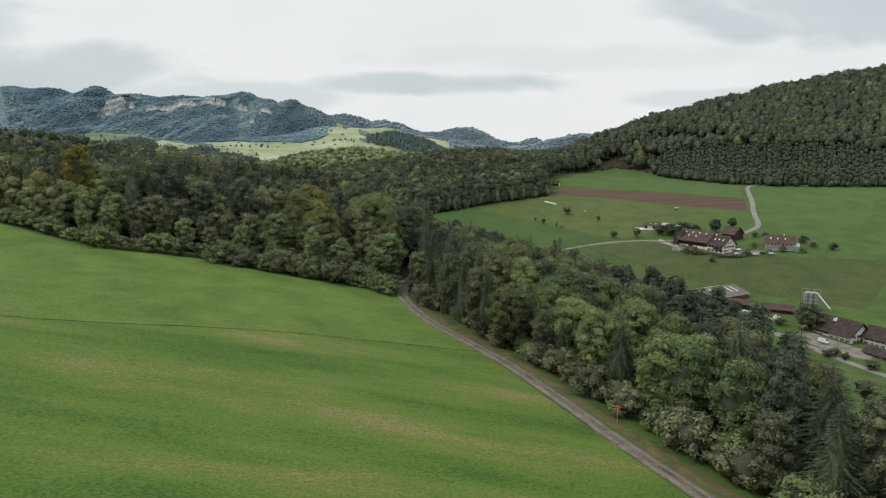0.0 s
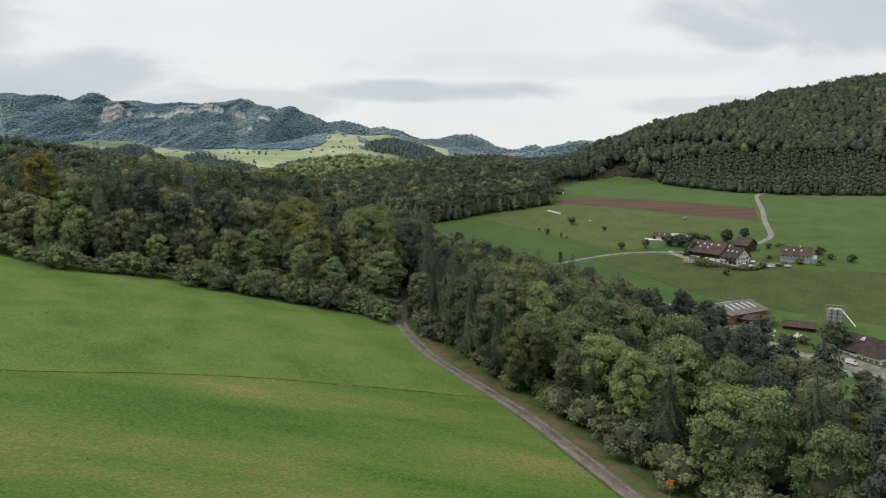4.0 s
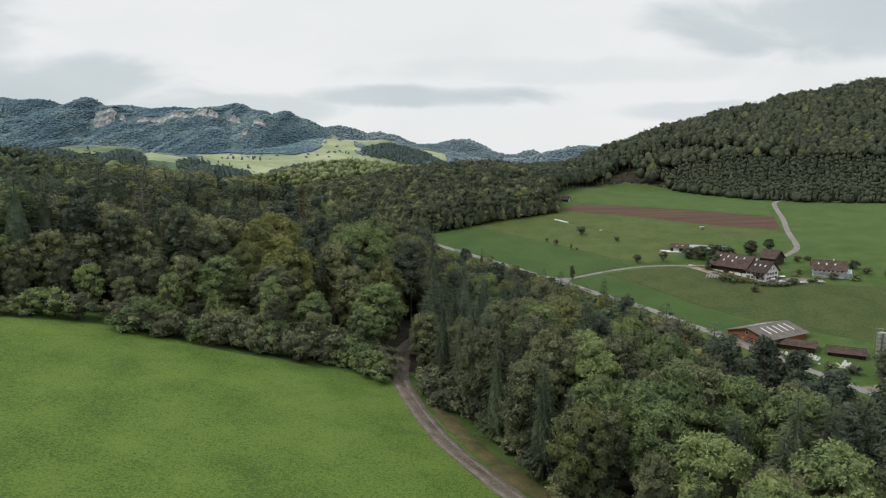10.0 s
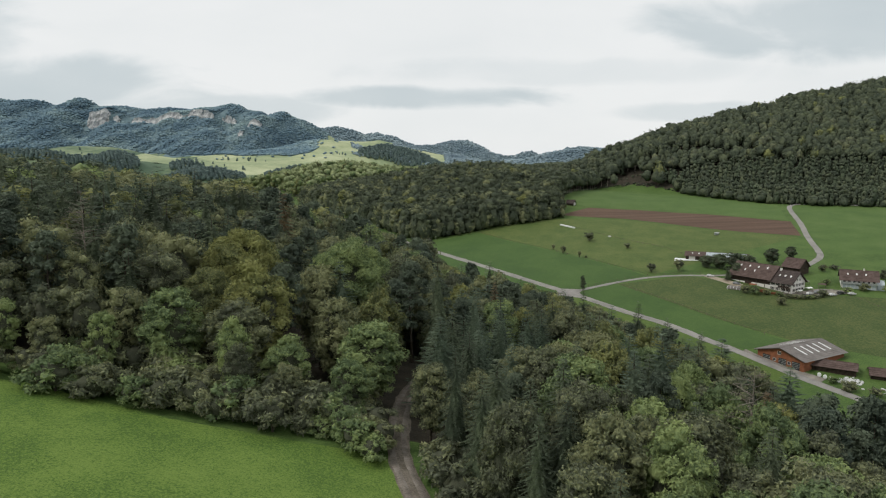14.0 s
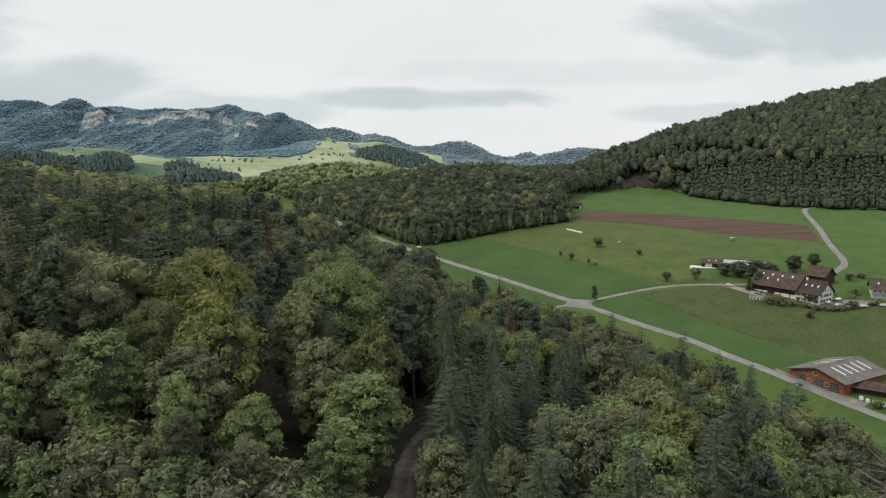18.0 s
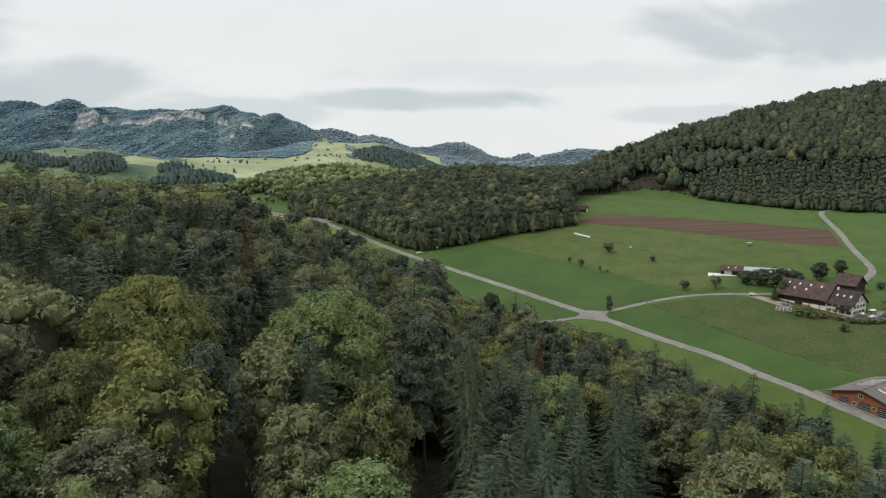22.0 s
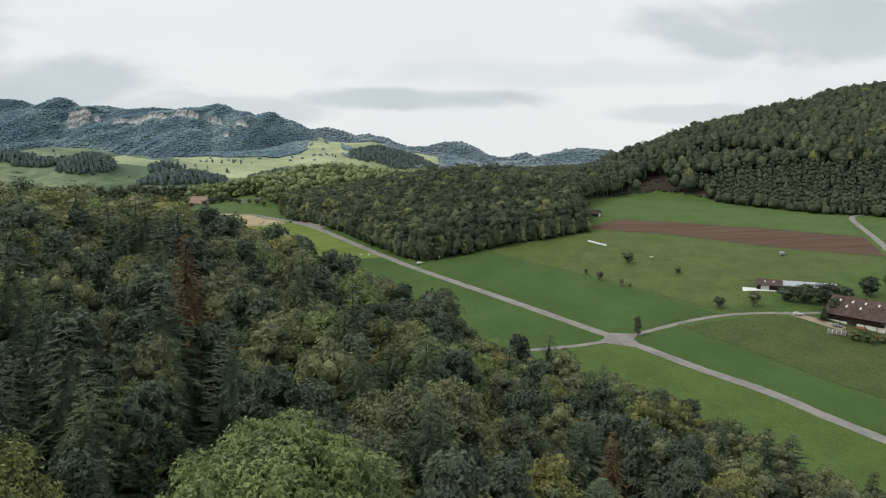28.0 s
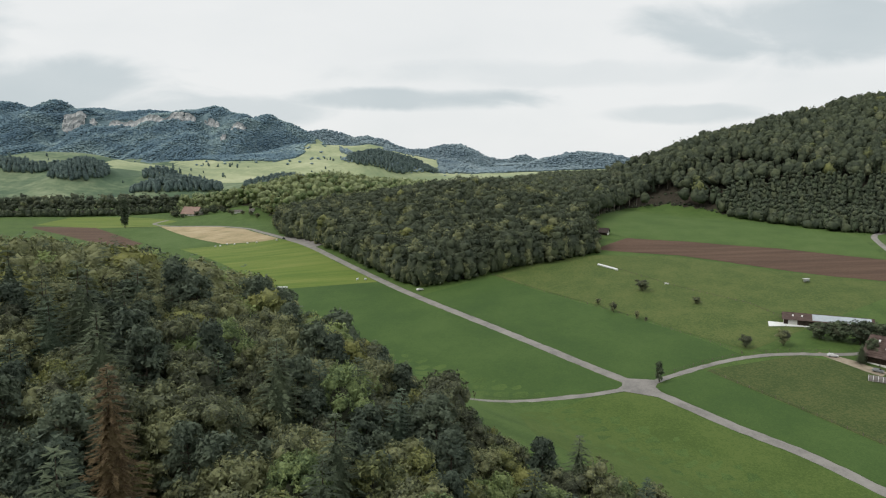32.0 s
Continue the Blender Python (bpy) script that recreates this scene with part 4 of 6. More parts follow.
prototype("oak_tree", "giant_oak", "tall yellowing broadleaf tree with a full crown", "tree", broadleaf, [M_OLIVE, M_CROWNSHADE], M_BARK, 25, 8.2, 33, low=3, count=46000, size=0.32, lobes=90)
for k, (tall, wide) in enumerate(((13, 3.8), (15, 3.6))):
    prototype("pine_tree", "edge_pine", "dense dark conifer at the lower wood edge", "tree", spruce, [M_NEEDLE, M_CROWNSHADE], M_BARK, tall, wide, 65 + k, low=0.6, count=3600, size=0.75, droop=0.12, power=0.6)
rng = np.random.default_rng(5)
PLACED = []
COUNT = {}


def plant(kind, x, y, tall=None, wide=None, label="", group="", sink=0.0):
    """A copy of one tree of that kind, scaled to its height and crown."""
    ob, t, w = KINDS[kind][int(rng.integers(len(KINDS[kind])))]
    sz = (tall or t * rng.uniform(0.9, 1.1)) / t
    sw = wide / w if wide else sz * (rng.uniform(0.95, 1.25) if kind[:3] in ("spr", "fir", "shr") else rng.uniform(0.76, 1.04))
    COUNT[kind] = COUNT.get(kind, 0) + 1
    c = copy_thing(ob, Matrix.Translation((x, y, h1(x, y) - sink)) @ Matrix.Rotation(rng.uniform(0, 6.28), 4, "Z"))
    c.scale = (sw, sw, sz)
    PLACED.append((x, y, max(sw * w, 2)))
    return tagged(c, label, group=group)


# single trees that stand out
plant("giant", -22.8, 205, 26, 9.0, "huge spreading light green broadleaf tree")
plant("giant_oak", -43.5, 198, 25, 8.2, "tall yellowing broadleaf tree with a full crown")
plant("giant_oak", -46, 184, 18, 5.6)
plant("olive_near", -15.5, 188, 19, 4.3, "yellowing broadleaf tree beside the forest track")
plant("lime_near", -15, 174, 15.5, 5.2, "grey-green tree with pale bare stems")
plant("green_near", -23, 183, 17, 4.6)
plant("lime_near", -28, 168, 11.5, 3.4, "small bright tree with a yellow tip")
plant("lime_near", -18, 164, 10.5, 3.2)
plant("green_near", -38, 172, 15, 4.8)
plant("lime_near", -48, 171, 16, 4.8)
plant("spruce_near", -4, 199, 27, 5.2, "tall brownish spruce with hanging boughs")
plant("gold", -112, 182, 26, 4.4, "tall golden yellow tree at the wood edge")
plant("larch", -50, 265, 31.2, 4.7)
plant("larch", 11.2, 240.5, 20, 2.8, "thin reddish dying conifer")
plant("larch", 60, 205, 13, 2.6)
plant("gold", 62, 85, 12, 3.2, "small orange-yellow autumn tree")
for x, y, t, w in ((3.5, 195, 22, 3.3), (9, 199, 21, 3.4), (8, 189, 19, 3.2), (14, 194, 20, 3.4), (4, 186, 17, 3.0), (12, 184, 16, 2.8), (-37, 243, 24, 4.4), (-60, 243, 25, 4.2), (18, 202, 19, 3.2)):
    plant("fir_near", x, y, t, 1.6 * w)
for x, y, t, w in ((38, 254, 20, 3.6), (33, 258, 19, 3.4), (64, 268, 15, 3.4), (52, 223, 19, 3.6), (46, 227, 21, 3.8), (68, 242, 17, 3.6), (68, 256, 14, 3.2), (68, 226, 15, 3.4), (57, 283, 14, 3.2), (51, 293, 12, 3.0), (30, 314, 12, 2.8), (10, 322, 13, 3.0)):
    plant("edge_pine", x, y, t * 1.1, w)
dead = new("dead_tree", bare(np.random.default_rng(8), 27).mesh("dead_tree", [M_PALEBARK]))
dead.matrix_world = Matrix.Translation((-75, 197, h1(-75, 197)))
tagged(dead, "bare grey dead tree with thin branches", "tree")
PLACED.append((-75, 197, 3))
dead = new("dead_tree", bare(np.random.default_rng(9), 21).mesh("dead_tree", [M_PALEBARK]))
dead.matrix_world = Matrix.Translation((41.6, 156, h1(41.6, 156)))
tagged(dead, "pale grey dying tree with bare twigs", "tree")
plant("larch", 46, 160, 17, 3.0, "rusty brown conifer beside the dead tree")
PLACED.append((41.6, 156, 3))


def edge_distance(x, y):
    d = 1e9
    for (ax, ay), (bx, by) in zip(WOOD_EDGE, WOOD_EDGE[1:] + WOOD_EDGE[:1]):
        dx, dy = bx - ax, by - ay
        s = min(1, max(0, ((x - ax) * dx + (y - ay) * dy) / (dx * dx + dy * dy)))
        d = min(d, math.hypot(x - ax - s * dx, y - ay - s * dy))
    return d


TRACK_IN = rounded([(-6, 141), (-9, 153), (-10.5, 168), (-9, 190), (-2, 215)], 3)


def make_wood():
    """Single trees in the reach of the flight, the rest of the wood joined."""
    rest = []
    step = 7.3
    for iy in range(-10, 100):
        for ix in range(-75, 22):
            x = (ix + 0.5 * (iy % 2)) * step + rng.normal(0, 0.9)
            y = iy * step * 0.88 + rng.normal(0, 0.9)
            if not inside(x, y, WOOD_EDGE):
                continue
            if x < -0.68 * (y + 30) - 12 or x < -300:
                continue
            e = edge_distance(x, y)
            if e < 2.0 or np.hypot(*(TRACK_IN - (x, y)).T).min() < 4.2:
                continue
            if abs(x + 32.5 + 0.05 * (y - 180)) < 5.2 and 187 < y < 242:
                continue
            if any((x - a) ** 2 + (y - b) ** 2 < (0.95 * r + 2.2) ** 2 for a, b, r in PLACED[:60]):
                continue
            u = rng.random()
            if x > -6 and y < 150 or x > 30 and y < 175:
                if x < 16 and y > 108:
                    kind = "spruce" if u < 0.36 else "green" if u < 0.84 else "olive"
                    tall = min(18, 11 + 0.8 * e) * rng.uniform(0.9, 1.1)
                elif x > 46:
                    kind = "spruce" if u < 0.36 else "pine" if u < 0.80 else "green" if u < 0.95 else "olive"
                    tall = min(17.5, 12 + 0.9 * e) * rng.uniform(0.86, 1.14)
                else:
                    kind = "lime" if u < 0.60 else "green" if u < 0.92 else "spruce"
                    tall = min(17.5, 11 + 0.5 * e) * rng.uniform(0.86, 1.14)
            elif x > -8:
                warm = x > 28 and y < 260
                kind = "fir" if u < 0.24 else "spruce" if u < 0.50 else "green" if u < (0.66 if warm else 0.74) else "lime" if u < (0.72 if warm else 0.84) else "olive" if u < 0.91 else "pine"
                tall = min(18.5, 9 + 0.5 * e) * rng.uniform(0.85, 1.12)
            elif e < 16 and y < 190:
                kind = "green" if u < 0.6 else "lime" if u < 0.86 else "olive"
                tall = (7.5 + 0.65 * e) * rng.uniform(0.9, 1.15)
            else:
                dense = 0.62 if x < -75 and y < 330 else 0.74 if x < -28 and 205 < y < 290 else 0.42 if y < 240 else 0.25
                kind = "spruce" if u < dense * 0.55 else "pine" if u < dense else "fir" if u < dense + 0.08 else "green" if u < 0.86 else "olive" if u < 0.95 else "lime"
                tall = min(22.5, 13 + 0.7 * e) * rng.uniform(0.78, 1.12)
            if y > 235 and x > -75:
                # darker, mixed far end of the crest
                v = rng.random()
                kind = "spruce" if v < 0.10 else "pine" if v < 0.40 else "fir" if v < 0.44 else "green" if v < 0.82 else "olive" if v < 0.94 else "lime"
            if y > 300:
                tall = tall * 1.08 + 3.4 * np.clip((y - 335) / 40, 0, 1) * np.clip((-x - 42) / 35, 0, 1)
            if kind in ("spruce", "fir"):
                tall *= 1.0 if y > 335 else 1.18 if x < -60 else 1.10 if x < -8 else 1.02
            elif kind != "pine":
                tall *= 0.94
            reach = max(45, 1.8 * abs(x + 5), y - 188)
            if x > 5 and y < 150:
                reach = 44 + 0.35 * (x - 5)
            rest.append((reach, x, y, tall, kind))
    rest.sort()
    far = []
    for reach, x, y, tall, kind in rest:
        tree = "conifer" if kind in ("spruce", "fir", "pine") else "ash" if kind == "lime" else "oak" if kind == "olive" else "broad"
        used = COUNT.get(tree, 0)
        if used >= {"broad": 300, "ash": 150, "oak": 160, "conifer": 400}[tree] or reach > 170:
            far.append((x, y, tall, kind))
            continue
        COUNT[tree] = used + 1
        lod = "_near" if used < {"broad": 40, "ash": 48, "oak": 14, "conifer": 60}[tree] and reach < 90 else "_mid"
        plant(kind + lod, x, y, tall, group="trees of the mixed wood")
    return far


REST = make_wood()


def joined(name, items, mats, label, templates, category="woodland"):
    """Many far trees in one mesh: turned and scaled copies of a few simple ones."""
    heap = Heap()
    g = np.random.default_rng(17)
    X = np.array([i[0] for i in items]); Y = np.array([i[1] for i in items])
    Z = height(X, Y)
    for (x, y, tall, kind), z in zip(items, Z):
        t = templates[kind][int(g.integers(len(templates[kind])))]
        q = g.uniform(0, 6.28)
        c, s = math.cos(q), math.sin(q)
        k = tall / t[3]
        w = k * g.uniform(0.95, 1.35)
        v = t[0] @ np.array([[c * w, s * w, 0], [-s * w, c * w, 0], [0, 0, k]]) + (x, y, z - 0.3)
        heap.add(v, t[1], 0)
        heap.m[-1] = t[2]
    ob = new(name, heap.mesh(name, mats))
    return tagged(ob, label, category, kind="stuff")


def template(maker, tall, wide, seed, slot, **kw):
    g = np.random.default_rng(seed)
    wood, crown = maker(g, tall, wide, **kw)
    v, f, m = np.concatenate(crown.v), np.concatenate(crown.f), np.concatenate(crown.m)
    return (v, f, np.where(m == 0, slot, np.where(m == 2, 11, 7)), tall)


def far_broad(g, tall, wide, low, count, size, lobes=5, rings=4, core=0, trunk=False):
    """A plainer crown for trees farther off: a few boughs covered with leaf fans."""
    crown = Heap()
    mid, half = (tall + low) / 2, (tall - low) / 2
    cen, rad = [np.array([0.0, 0.0, tall - 0.62 * wide])], [0.66 * wide]
    for k in range(lobes - 1):
        q = 2.39996 * k + g.uniform(-0.3, 0.3)
        u = (k + 0.15) / (lobes - 1)
        out = wide * g.uniform(0.34, 0.55)
        cen.append(np.array([math.cos(q) * out, math.sin(q) * out, low + 0.4 * wide + u * max(0.1, tall - low - 1.0 * wide)]))
        rad.append(wide * g.uniform(0.48, 0.66))
    cen, rad = np.array(cen), np.array(rad)
    per = 5
    pick = g.integers(lobes, size=count // per)
    n = sphere_points(g, len(pick))
    n[:, 2] = np.where(n[:, 2] < -0.2, -n[:, 2], n[:, 2])
    crown.add(*pads(g, cen[pick] + n * rad[pick, None] * g.uniform(0.85, 1.08, (len(pick), 1)), n, per, size), 0)
    for c, r in zip(cen, rad):
        bv, bf = ball(g, 5 if rings == 3 else 6, rings, 0.22)
        crown.add(bv * r * 0.74 + c, bf, 0)
    if core:
        bv, bf = ball(g, 6, 4, 0.2)
        crown.add(bv * np.array([0.68 * wide, 0.68 * wide, 0.40 * (tall - low)]) + (0, 0, low + 0.42 * (tall - low)), bf, 0)
    if trunk:
        limb(crown, (0, 0, -1), (0, 0, low + 2), 0.34, 0.24, 5, 2)
    return Heap(), crown


TREE_MATS = [M_LEAF, M_LIME, M_OLIVE, M_NEEDLE, M_FIR, M_PINE, M_HILLWOOD, M_CROWNSHADE, M_SUNBELT, M_HAZEKNOLL, M_RUST, M_PALEBARK]
FAR = {}
for k, kind in enumerate(("green", "lime", "olive")):
    FAR[kind] = [template(far_broad, 20, 4.7, 200 + k * 3 + j, k, low=2, count=1500, size=0.70, lobes=11, rings=3) for j in range(3)]
FAR["spruce"] = [template(spruce, 24, 5.0, 220 + j, 3, low=3, count=640, size=1.2, power=0.76) for j in range(3)]
FAR["fir"] = [template(spruce, 21, 4.4, 230 + j, 4, low=2, count=400, size=1.15, droop=0.1) for j in range(2)]
FAR["pine"] = [template(far_broad, 22, 3.9, 240 + j, 5, low=7, count=1100, size=0.70, lobes=9, rings=3) for j in range(2)]
SMALL = {"beech": [template(far_broad, 20, 6.2, 260 + j, 6, low=6, count=40, size=1.3, lobes=3, rings=3) for j in range(4)], "beech_dark": [template(far_broad, 20, 6.0, 265 + j, 0, low=6, count=40, size=1.3, lobes=3, rings=3) for j in range(2)],
         "olive": [template(far_broad, 20, 5.6, 268, 2, low=5, count=40, size=1.3, lobes=3, rings=3)], "lime": [template(far_broad, 20, 5.6, 269, 1, low=3, count=40, size=1.3, lobes=3, rings=3)], "spruce": [template(far_broad, 24, 3.4, 270 + j, 3, low=3, count=36, size=1.3, lobes=3, rings=3) for j in range(2)]}
HILL_TREES = {k: [template(far_broad, 20, 7.2, 280 + j + 7 * m, m, low=6, count=60, size=1.1, lobes=3, rings=3, core=1) for j in range(5)] for k, m in (("beech", 6), ("beech_dark", 0), ("olive", 2))}
HILL_TREES["spruce"] = [template(spruce, 24, 4.6, 300 + j, 3, low=2, count=60, size=2.6, power=0.75) for j in range(3)]
HILL_TREES["young"] = [template(far_broad, 15, 3.4, 304 + j, 6 if j else 3, low=0.5, count=36, size=0.9, lobes=2, rings=3, core=1) for j in range(3)]
HILL_TREES["bush"] = [template(far_broad, 5, 3.4, 308 + j, 6, low=0.2, count=20, size=0.9, lobes=2, rings=3, core=1) for j in range(3)]
HILL_TREES["rust_bush"] = [template(far_broad, 5, 3.0, 312, 10, low=0.2, count=20, size=0.9, lobes=2, rings=3)]
HILL_TREES["tall_beech"] = [template(far_broad, 24, 4.6, 320 + j, 6, low=11, count=50, size=1.1, lobes=3, rings=3, core=1, trunk=True) for j in range(3)]
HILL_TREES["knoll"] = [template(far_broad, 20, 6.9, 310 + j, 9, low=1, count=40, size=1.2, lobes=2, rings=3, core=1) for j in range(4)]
SMALL["green"], SMALL["pine"] = SMALL["beech_dark"], [template(far_broad, 22, 4.2, 275, 5, low=8, count=36, size=1.3, lobes=3, rings=3)]
SMALL["fir"] = SMALL["spruce"]
SMALL["hedge"] = [template(far_broad, 10, 5.0, 330 + j, 6, low=0.2, count=60, size=1.0, lobes=4, rings=3, core=1) for j in range(3)]
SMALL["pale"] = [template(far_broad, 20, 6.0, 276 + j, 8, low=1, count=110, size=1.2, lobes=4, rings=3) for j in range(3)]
near_rest = [r for r in REST if r[1] < 440 and abs(r[0] + 8) < 150]
joined("woodland", near_rest, TREE_MATS, "dense mixed woodland on the crest", FAR)
joined("woodland", [r for r in REST if not (r[1] < 440 and abs(r[0] + 8) < 150)], TREE_MATS, "dense mixed woodland farther off", SMALL)


def scatter(poly, step, tall, spread_=0.15, kinds=(("beech", 1.0),), seed=2, loose=0.16):
    g = np.random.default_rng(seed)
    xs_, ys_ = [p[0] for p in poly], [p[1] for p in poly]
    X, Y = np.meshgrid(np.arange(min(xs_), max(xs_), step), np.arange(min(ys_), max(ys_), step * 0.9))
    X = X + (np.arange(X.shape[0]) % 2)[:, None] * step / 2 + g.normal(0, loose * step, X.shape)
    Y = Y + g.normal(0, loose * step, X.shape)
    ok = inside(X, Y, poly)
    out = []
    names, p = [k[0] for k in kinds], [k[1] for k in kinds]
    for x, y in zip(X[ok], Y[ok]):
        out.append((x, y, tall * g.uniform(1 - spread_, 1 + spread_), names[int(g.choice(len(names), p=p))]))
    return out


FAR["beech"] = [template(far_broad, 20, 6.2, 250 + j, 6, low=0.5, count=270, size=1.15, lobes=4, rings=3, core=1) for j in range(4)]
FAR["beech_dark"] = [template(far_broad, 20, 6.0, 255 + j, 0, low=0.5, count=270, size=1.15, lobes=4, rings=3, core=1) for j in range(2)]
island = scatter(ISLAND, 7.6, 21, kinds=(("beech", 0.78), ("beech_dark", 0.16), ("olive", 0.03), ("spruce", 0.03)), seed=3)
for (ax, ay), (bx, by) in zip(ISLAND[-6:] + ISLAND[:5], ISLAND[-5:] + ISLAND[:6]):
    n = int(math.hypot(bx - ax, by - ay) / 4.5)
    island += [(ax + (bx - ax) * k / n + rng.normal(0, 0.8), ay + (by - ay) * k / n + rng.normal(0, 0.8), rng.uniform(11, 18), "beech" if k % 3 else "beech_dark") for k in range(n)]
joined("beech_wood", [i for i in island if i[1] < 790 or i[0] < -60], TREE_MATS, "dense beech wood on a knoll beside the lane", FAR)
joined("beech_wood", [i for i in island if not (i[1] < 790 or i[0] < -60)], TREE_MATS, "dense beech wood on the far side of the knoll", SMALL)
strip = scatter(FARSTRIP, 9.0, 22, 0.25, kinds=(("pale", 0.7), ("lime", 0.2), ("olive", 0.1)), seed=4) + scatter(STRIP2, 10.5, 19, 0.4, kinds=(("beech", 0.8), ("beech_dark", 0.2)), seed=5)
for (ax, ay), (bx, by) in zip(STRIP2[:5], STRIP2[1:6]):
    n = int(math.hypot(bx - ax, by - ay) / 4.5)
    strip += [(ax + (bx - ax) * (k + 0.5) / n, ay + (by - ay) * (k + 0.5) / n - rng.uniform(1, 5), rng.uniform(7, 13), "hedge") for k in range(n)]
joined("tree_belt", strip, TREE_MATS, "belt of trees behind the far farmhouse, coloured as if sunlit", SMALL)

# an open strip with brown undergrowth on the hill, a young plantation below it and a felled corner
OPEN_STRIP = [(225, 906), (255, 914), (300, 902), (362, 858), (352, 842), (300, 880), (255, 895)]
FELLED = [(186, 872), (200, 892), (228, 889), (252, 862), (246, 846), (222, 860)]
PLANTED = [(262, 862), (345, 836), (400, 808), (470, 770), (520, 720), (520, 640), (395, 671), (349, 690), (315, 714), (301, 735), (269, 799), (250, 838)]
slope = []
for x, y, tall, kind in scatter(HILLWOOD, 7.8, 19, 0.13, kinds=(("beech", 0.80), ("beech_dark", 0.10), ("olive", 0.02), ("spruce", 0.08)), seed=6, loose=0.24):
    if not (x < 0.70 * (y + 30) + 30 and h1(x * 1.04, y * 1.04) > h1(x, y) - 7):
        continue
    v = rng.random()
    if inside(x, y, OPEN_STRIP):
        slope.append((x, y, 24, "tall_beech") if v < 0.35 else (x, y, rng.uniform(3, 7), "rust_bush" if v < 0.55 else "bush"))
    elif inside(x, y, FELLED):
        if v < 0.6:
            slope.append((x, y, rng.uniform(1.2, 2.6), "bush"))
    elif inside(x, y, PLANTED):
        slope += [(x, y, rng.uniform(11, 17), "young"), (x + 4.2 + rng.normal(0, 0.8), y + rng.normal(0, 1.5), rng.uniform(10, 15), "young")]
    else:
        slope.append((x, y, tall, kind))
for (ax, ay), (bx, by) in zip(HILLWOOD[0:11], HILLWOOD[1:12]):
    n = int(math.hypot(bx - ax, by - ay) / 4.2)
    for k in range(n):
        x, y = ax + (bx - ax) * k / n + rng.normal(0, 0.8), ay + (by - ay) * k / n + rng.normal(0, 0.8)
        if 745 < y < 800 and x < 180 or 140 < x < 262 and y > 800:
            slope.append((x, y + 6, rng.uniform(1.5, 3), "bush"))
            if k % 2 and x < 200:
                slope.append((x + 2, y + 9, rng.uniform(19, 25), "tall_beech"))
        else:
            slope.append((x, y, rng.uniform(6, 12), "young" if k % 4 else "bush"))
for k in range(24):
    slope.append((180 + 4.4 * k + rng.normal(0, 1.5), 912 - 1.2 * k + rng.normal(0, 4), rng.uniform(20, 27), "tall_beech"))
joined("hill_wood", slope, TREE_MATS, "dark beech wood covering the long hill", HILL_TREES)

knolls = []
for kx, ky, kh, ka, kb in KNOLLS:
    ring = [(kx + 0.95 * ka * math.cos(q / 4), ky + 0.95 * kb * math.sin(q / 4)) for q in range(25)]
    knolls += scatter(ring, 10.5, 17, 0.2, kinds=(("knoll", 1.0),), seed=int(abs(kx)))
g_ = np.random.default_rng(77)
for _ in range(520):
    x, y = g_.uniform(-1300, -200), g_.uniform(1400, 2520)
    if math.sin(x / 60) + math.sin(y / 45 + x / 90) > 0.9:
        knolls.append((x, y, g_.uniform(6, 14), "knoll"))
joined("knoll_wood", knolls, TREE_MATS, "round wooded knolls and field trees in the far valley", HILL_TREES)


def far_woods():
    g = np.random.default_rng(23)
    stands = [Heap(), Heap()]
    oc = np.array([(0, 0, 0.85), (0.62, 0.1, 0.42), (0.05, 0.62, 0.5), (-0.62, 0.0, 0.38), (0, -0.62, 0.46), (0, 0, -0.1)])
    of = np.array([(0, 1, 2, 2), (0, 2, 3, 3), (0, 3, 4, 4), (0, 4, 1, 1), (5, 2, 1, 1), (5, 3, 2, 2), (5, 4, 3, 3), (5, 1, 4, 4)])
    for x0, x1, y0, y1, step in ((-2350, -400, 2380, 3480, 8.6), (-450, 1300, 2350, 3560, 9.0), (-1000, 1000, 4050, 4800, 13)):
        X, Y = np.meshgrid(np.arange(x0, x1, step), np.arange(y0, y1, step))
        X, Y = X + g.normal(0, step * 0.3, X.shape), Y + g.normal(0, step * 0.3, X.shape)
        ok = (far_wooded(X, Y) if y0 < 4000 else np.ones(X.shape, bool)) & (X > -0.66 * Y + 60)
        # keep what the crest leaves in view: slopes that face the valley
        zz, zb = height(X, Y), height(X, Y + 40)
        ok &= zb > zz - np.where(Y < 3250, 30, 10)
        for lx0, lx1, fy, lift in LEDGES:
            ok &= ~((X > lx0) & (X < lx1) & (Y > fy - 16) & (Y < fy + 12) & (g.random(X.shape) < 0.9))
        ok |= (~ok) & (g.random(X.shape) < 0.010) & (Y < 3100) & (zb > zz)
        X, Y = X[ok], Y[ok]
        n = len(X)
        q, k = g.uniform(0, 6.28, n), g.lognormal(0, 0.22, n) * step
        c_, s_ = np.cos(q), np.sin(q)
        tall = k * g.uniform(0.55, 0.95, n)
        v = np.stack([(oc[None, :, 0] * c_[:, None] - oc[None, :, 1] * s_[:, None]) * k[:, None] * 1.15 + X[:, None], (oc[None, :, 0] * s_[:, None] + oc[None, :, 1] * c_[:, None]) * k[:, None] * 1.15 + Y[:, None], oc[None, :, 2] * tall[:, None] * 1.1 + height(X, Y)[:, None] - 0.5], 2).reshape(-1, 3)
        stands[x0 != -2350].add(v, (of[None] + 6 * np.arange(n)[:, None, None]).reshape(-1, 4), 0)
    tagged(new("far_woods", stands[0].mesh("far_woods", [M_HAZEWOOD])), "far wooded mountain slopes", "woodland", kind="stuff")
    tagged(new("far_beech_woods", stands[1].mesh("far_beech_woods", [M_HAZEVALLEY])), "woods on the far valley hills, coloured pale for haze and sun", "woodland", kind="stuff")


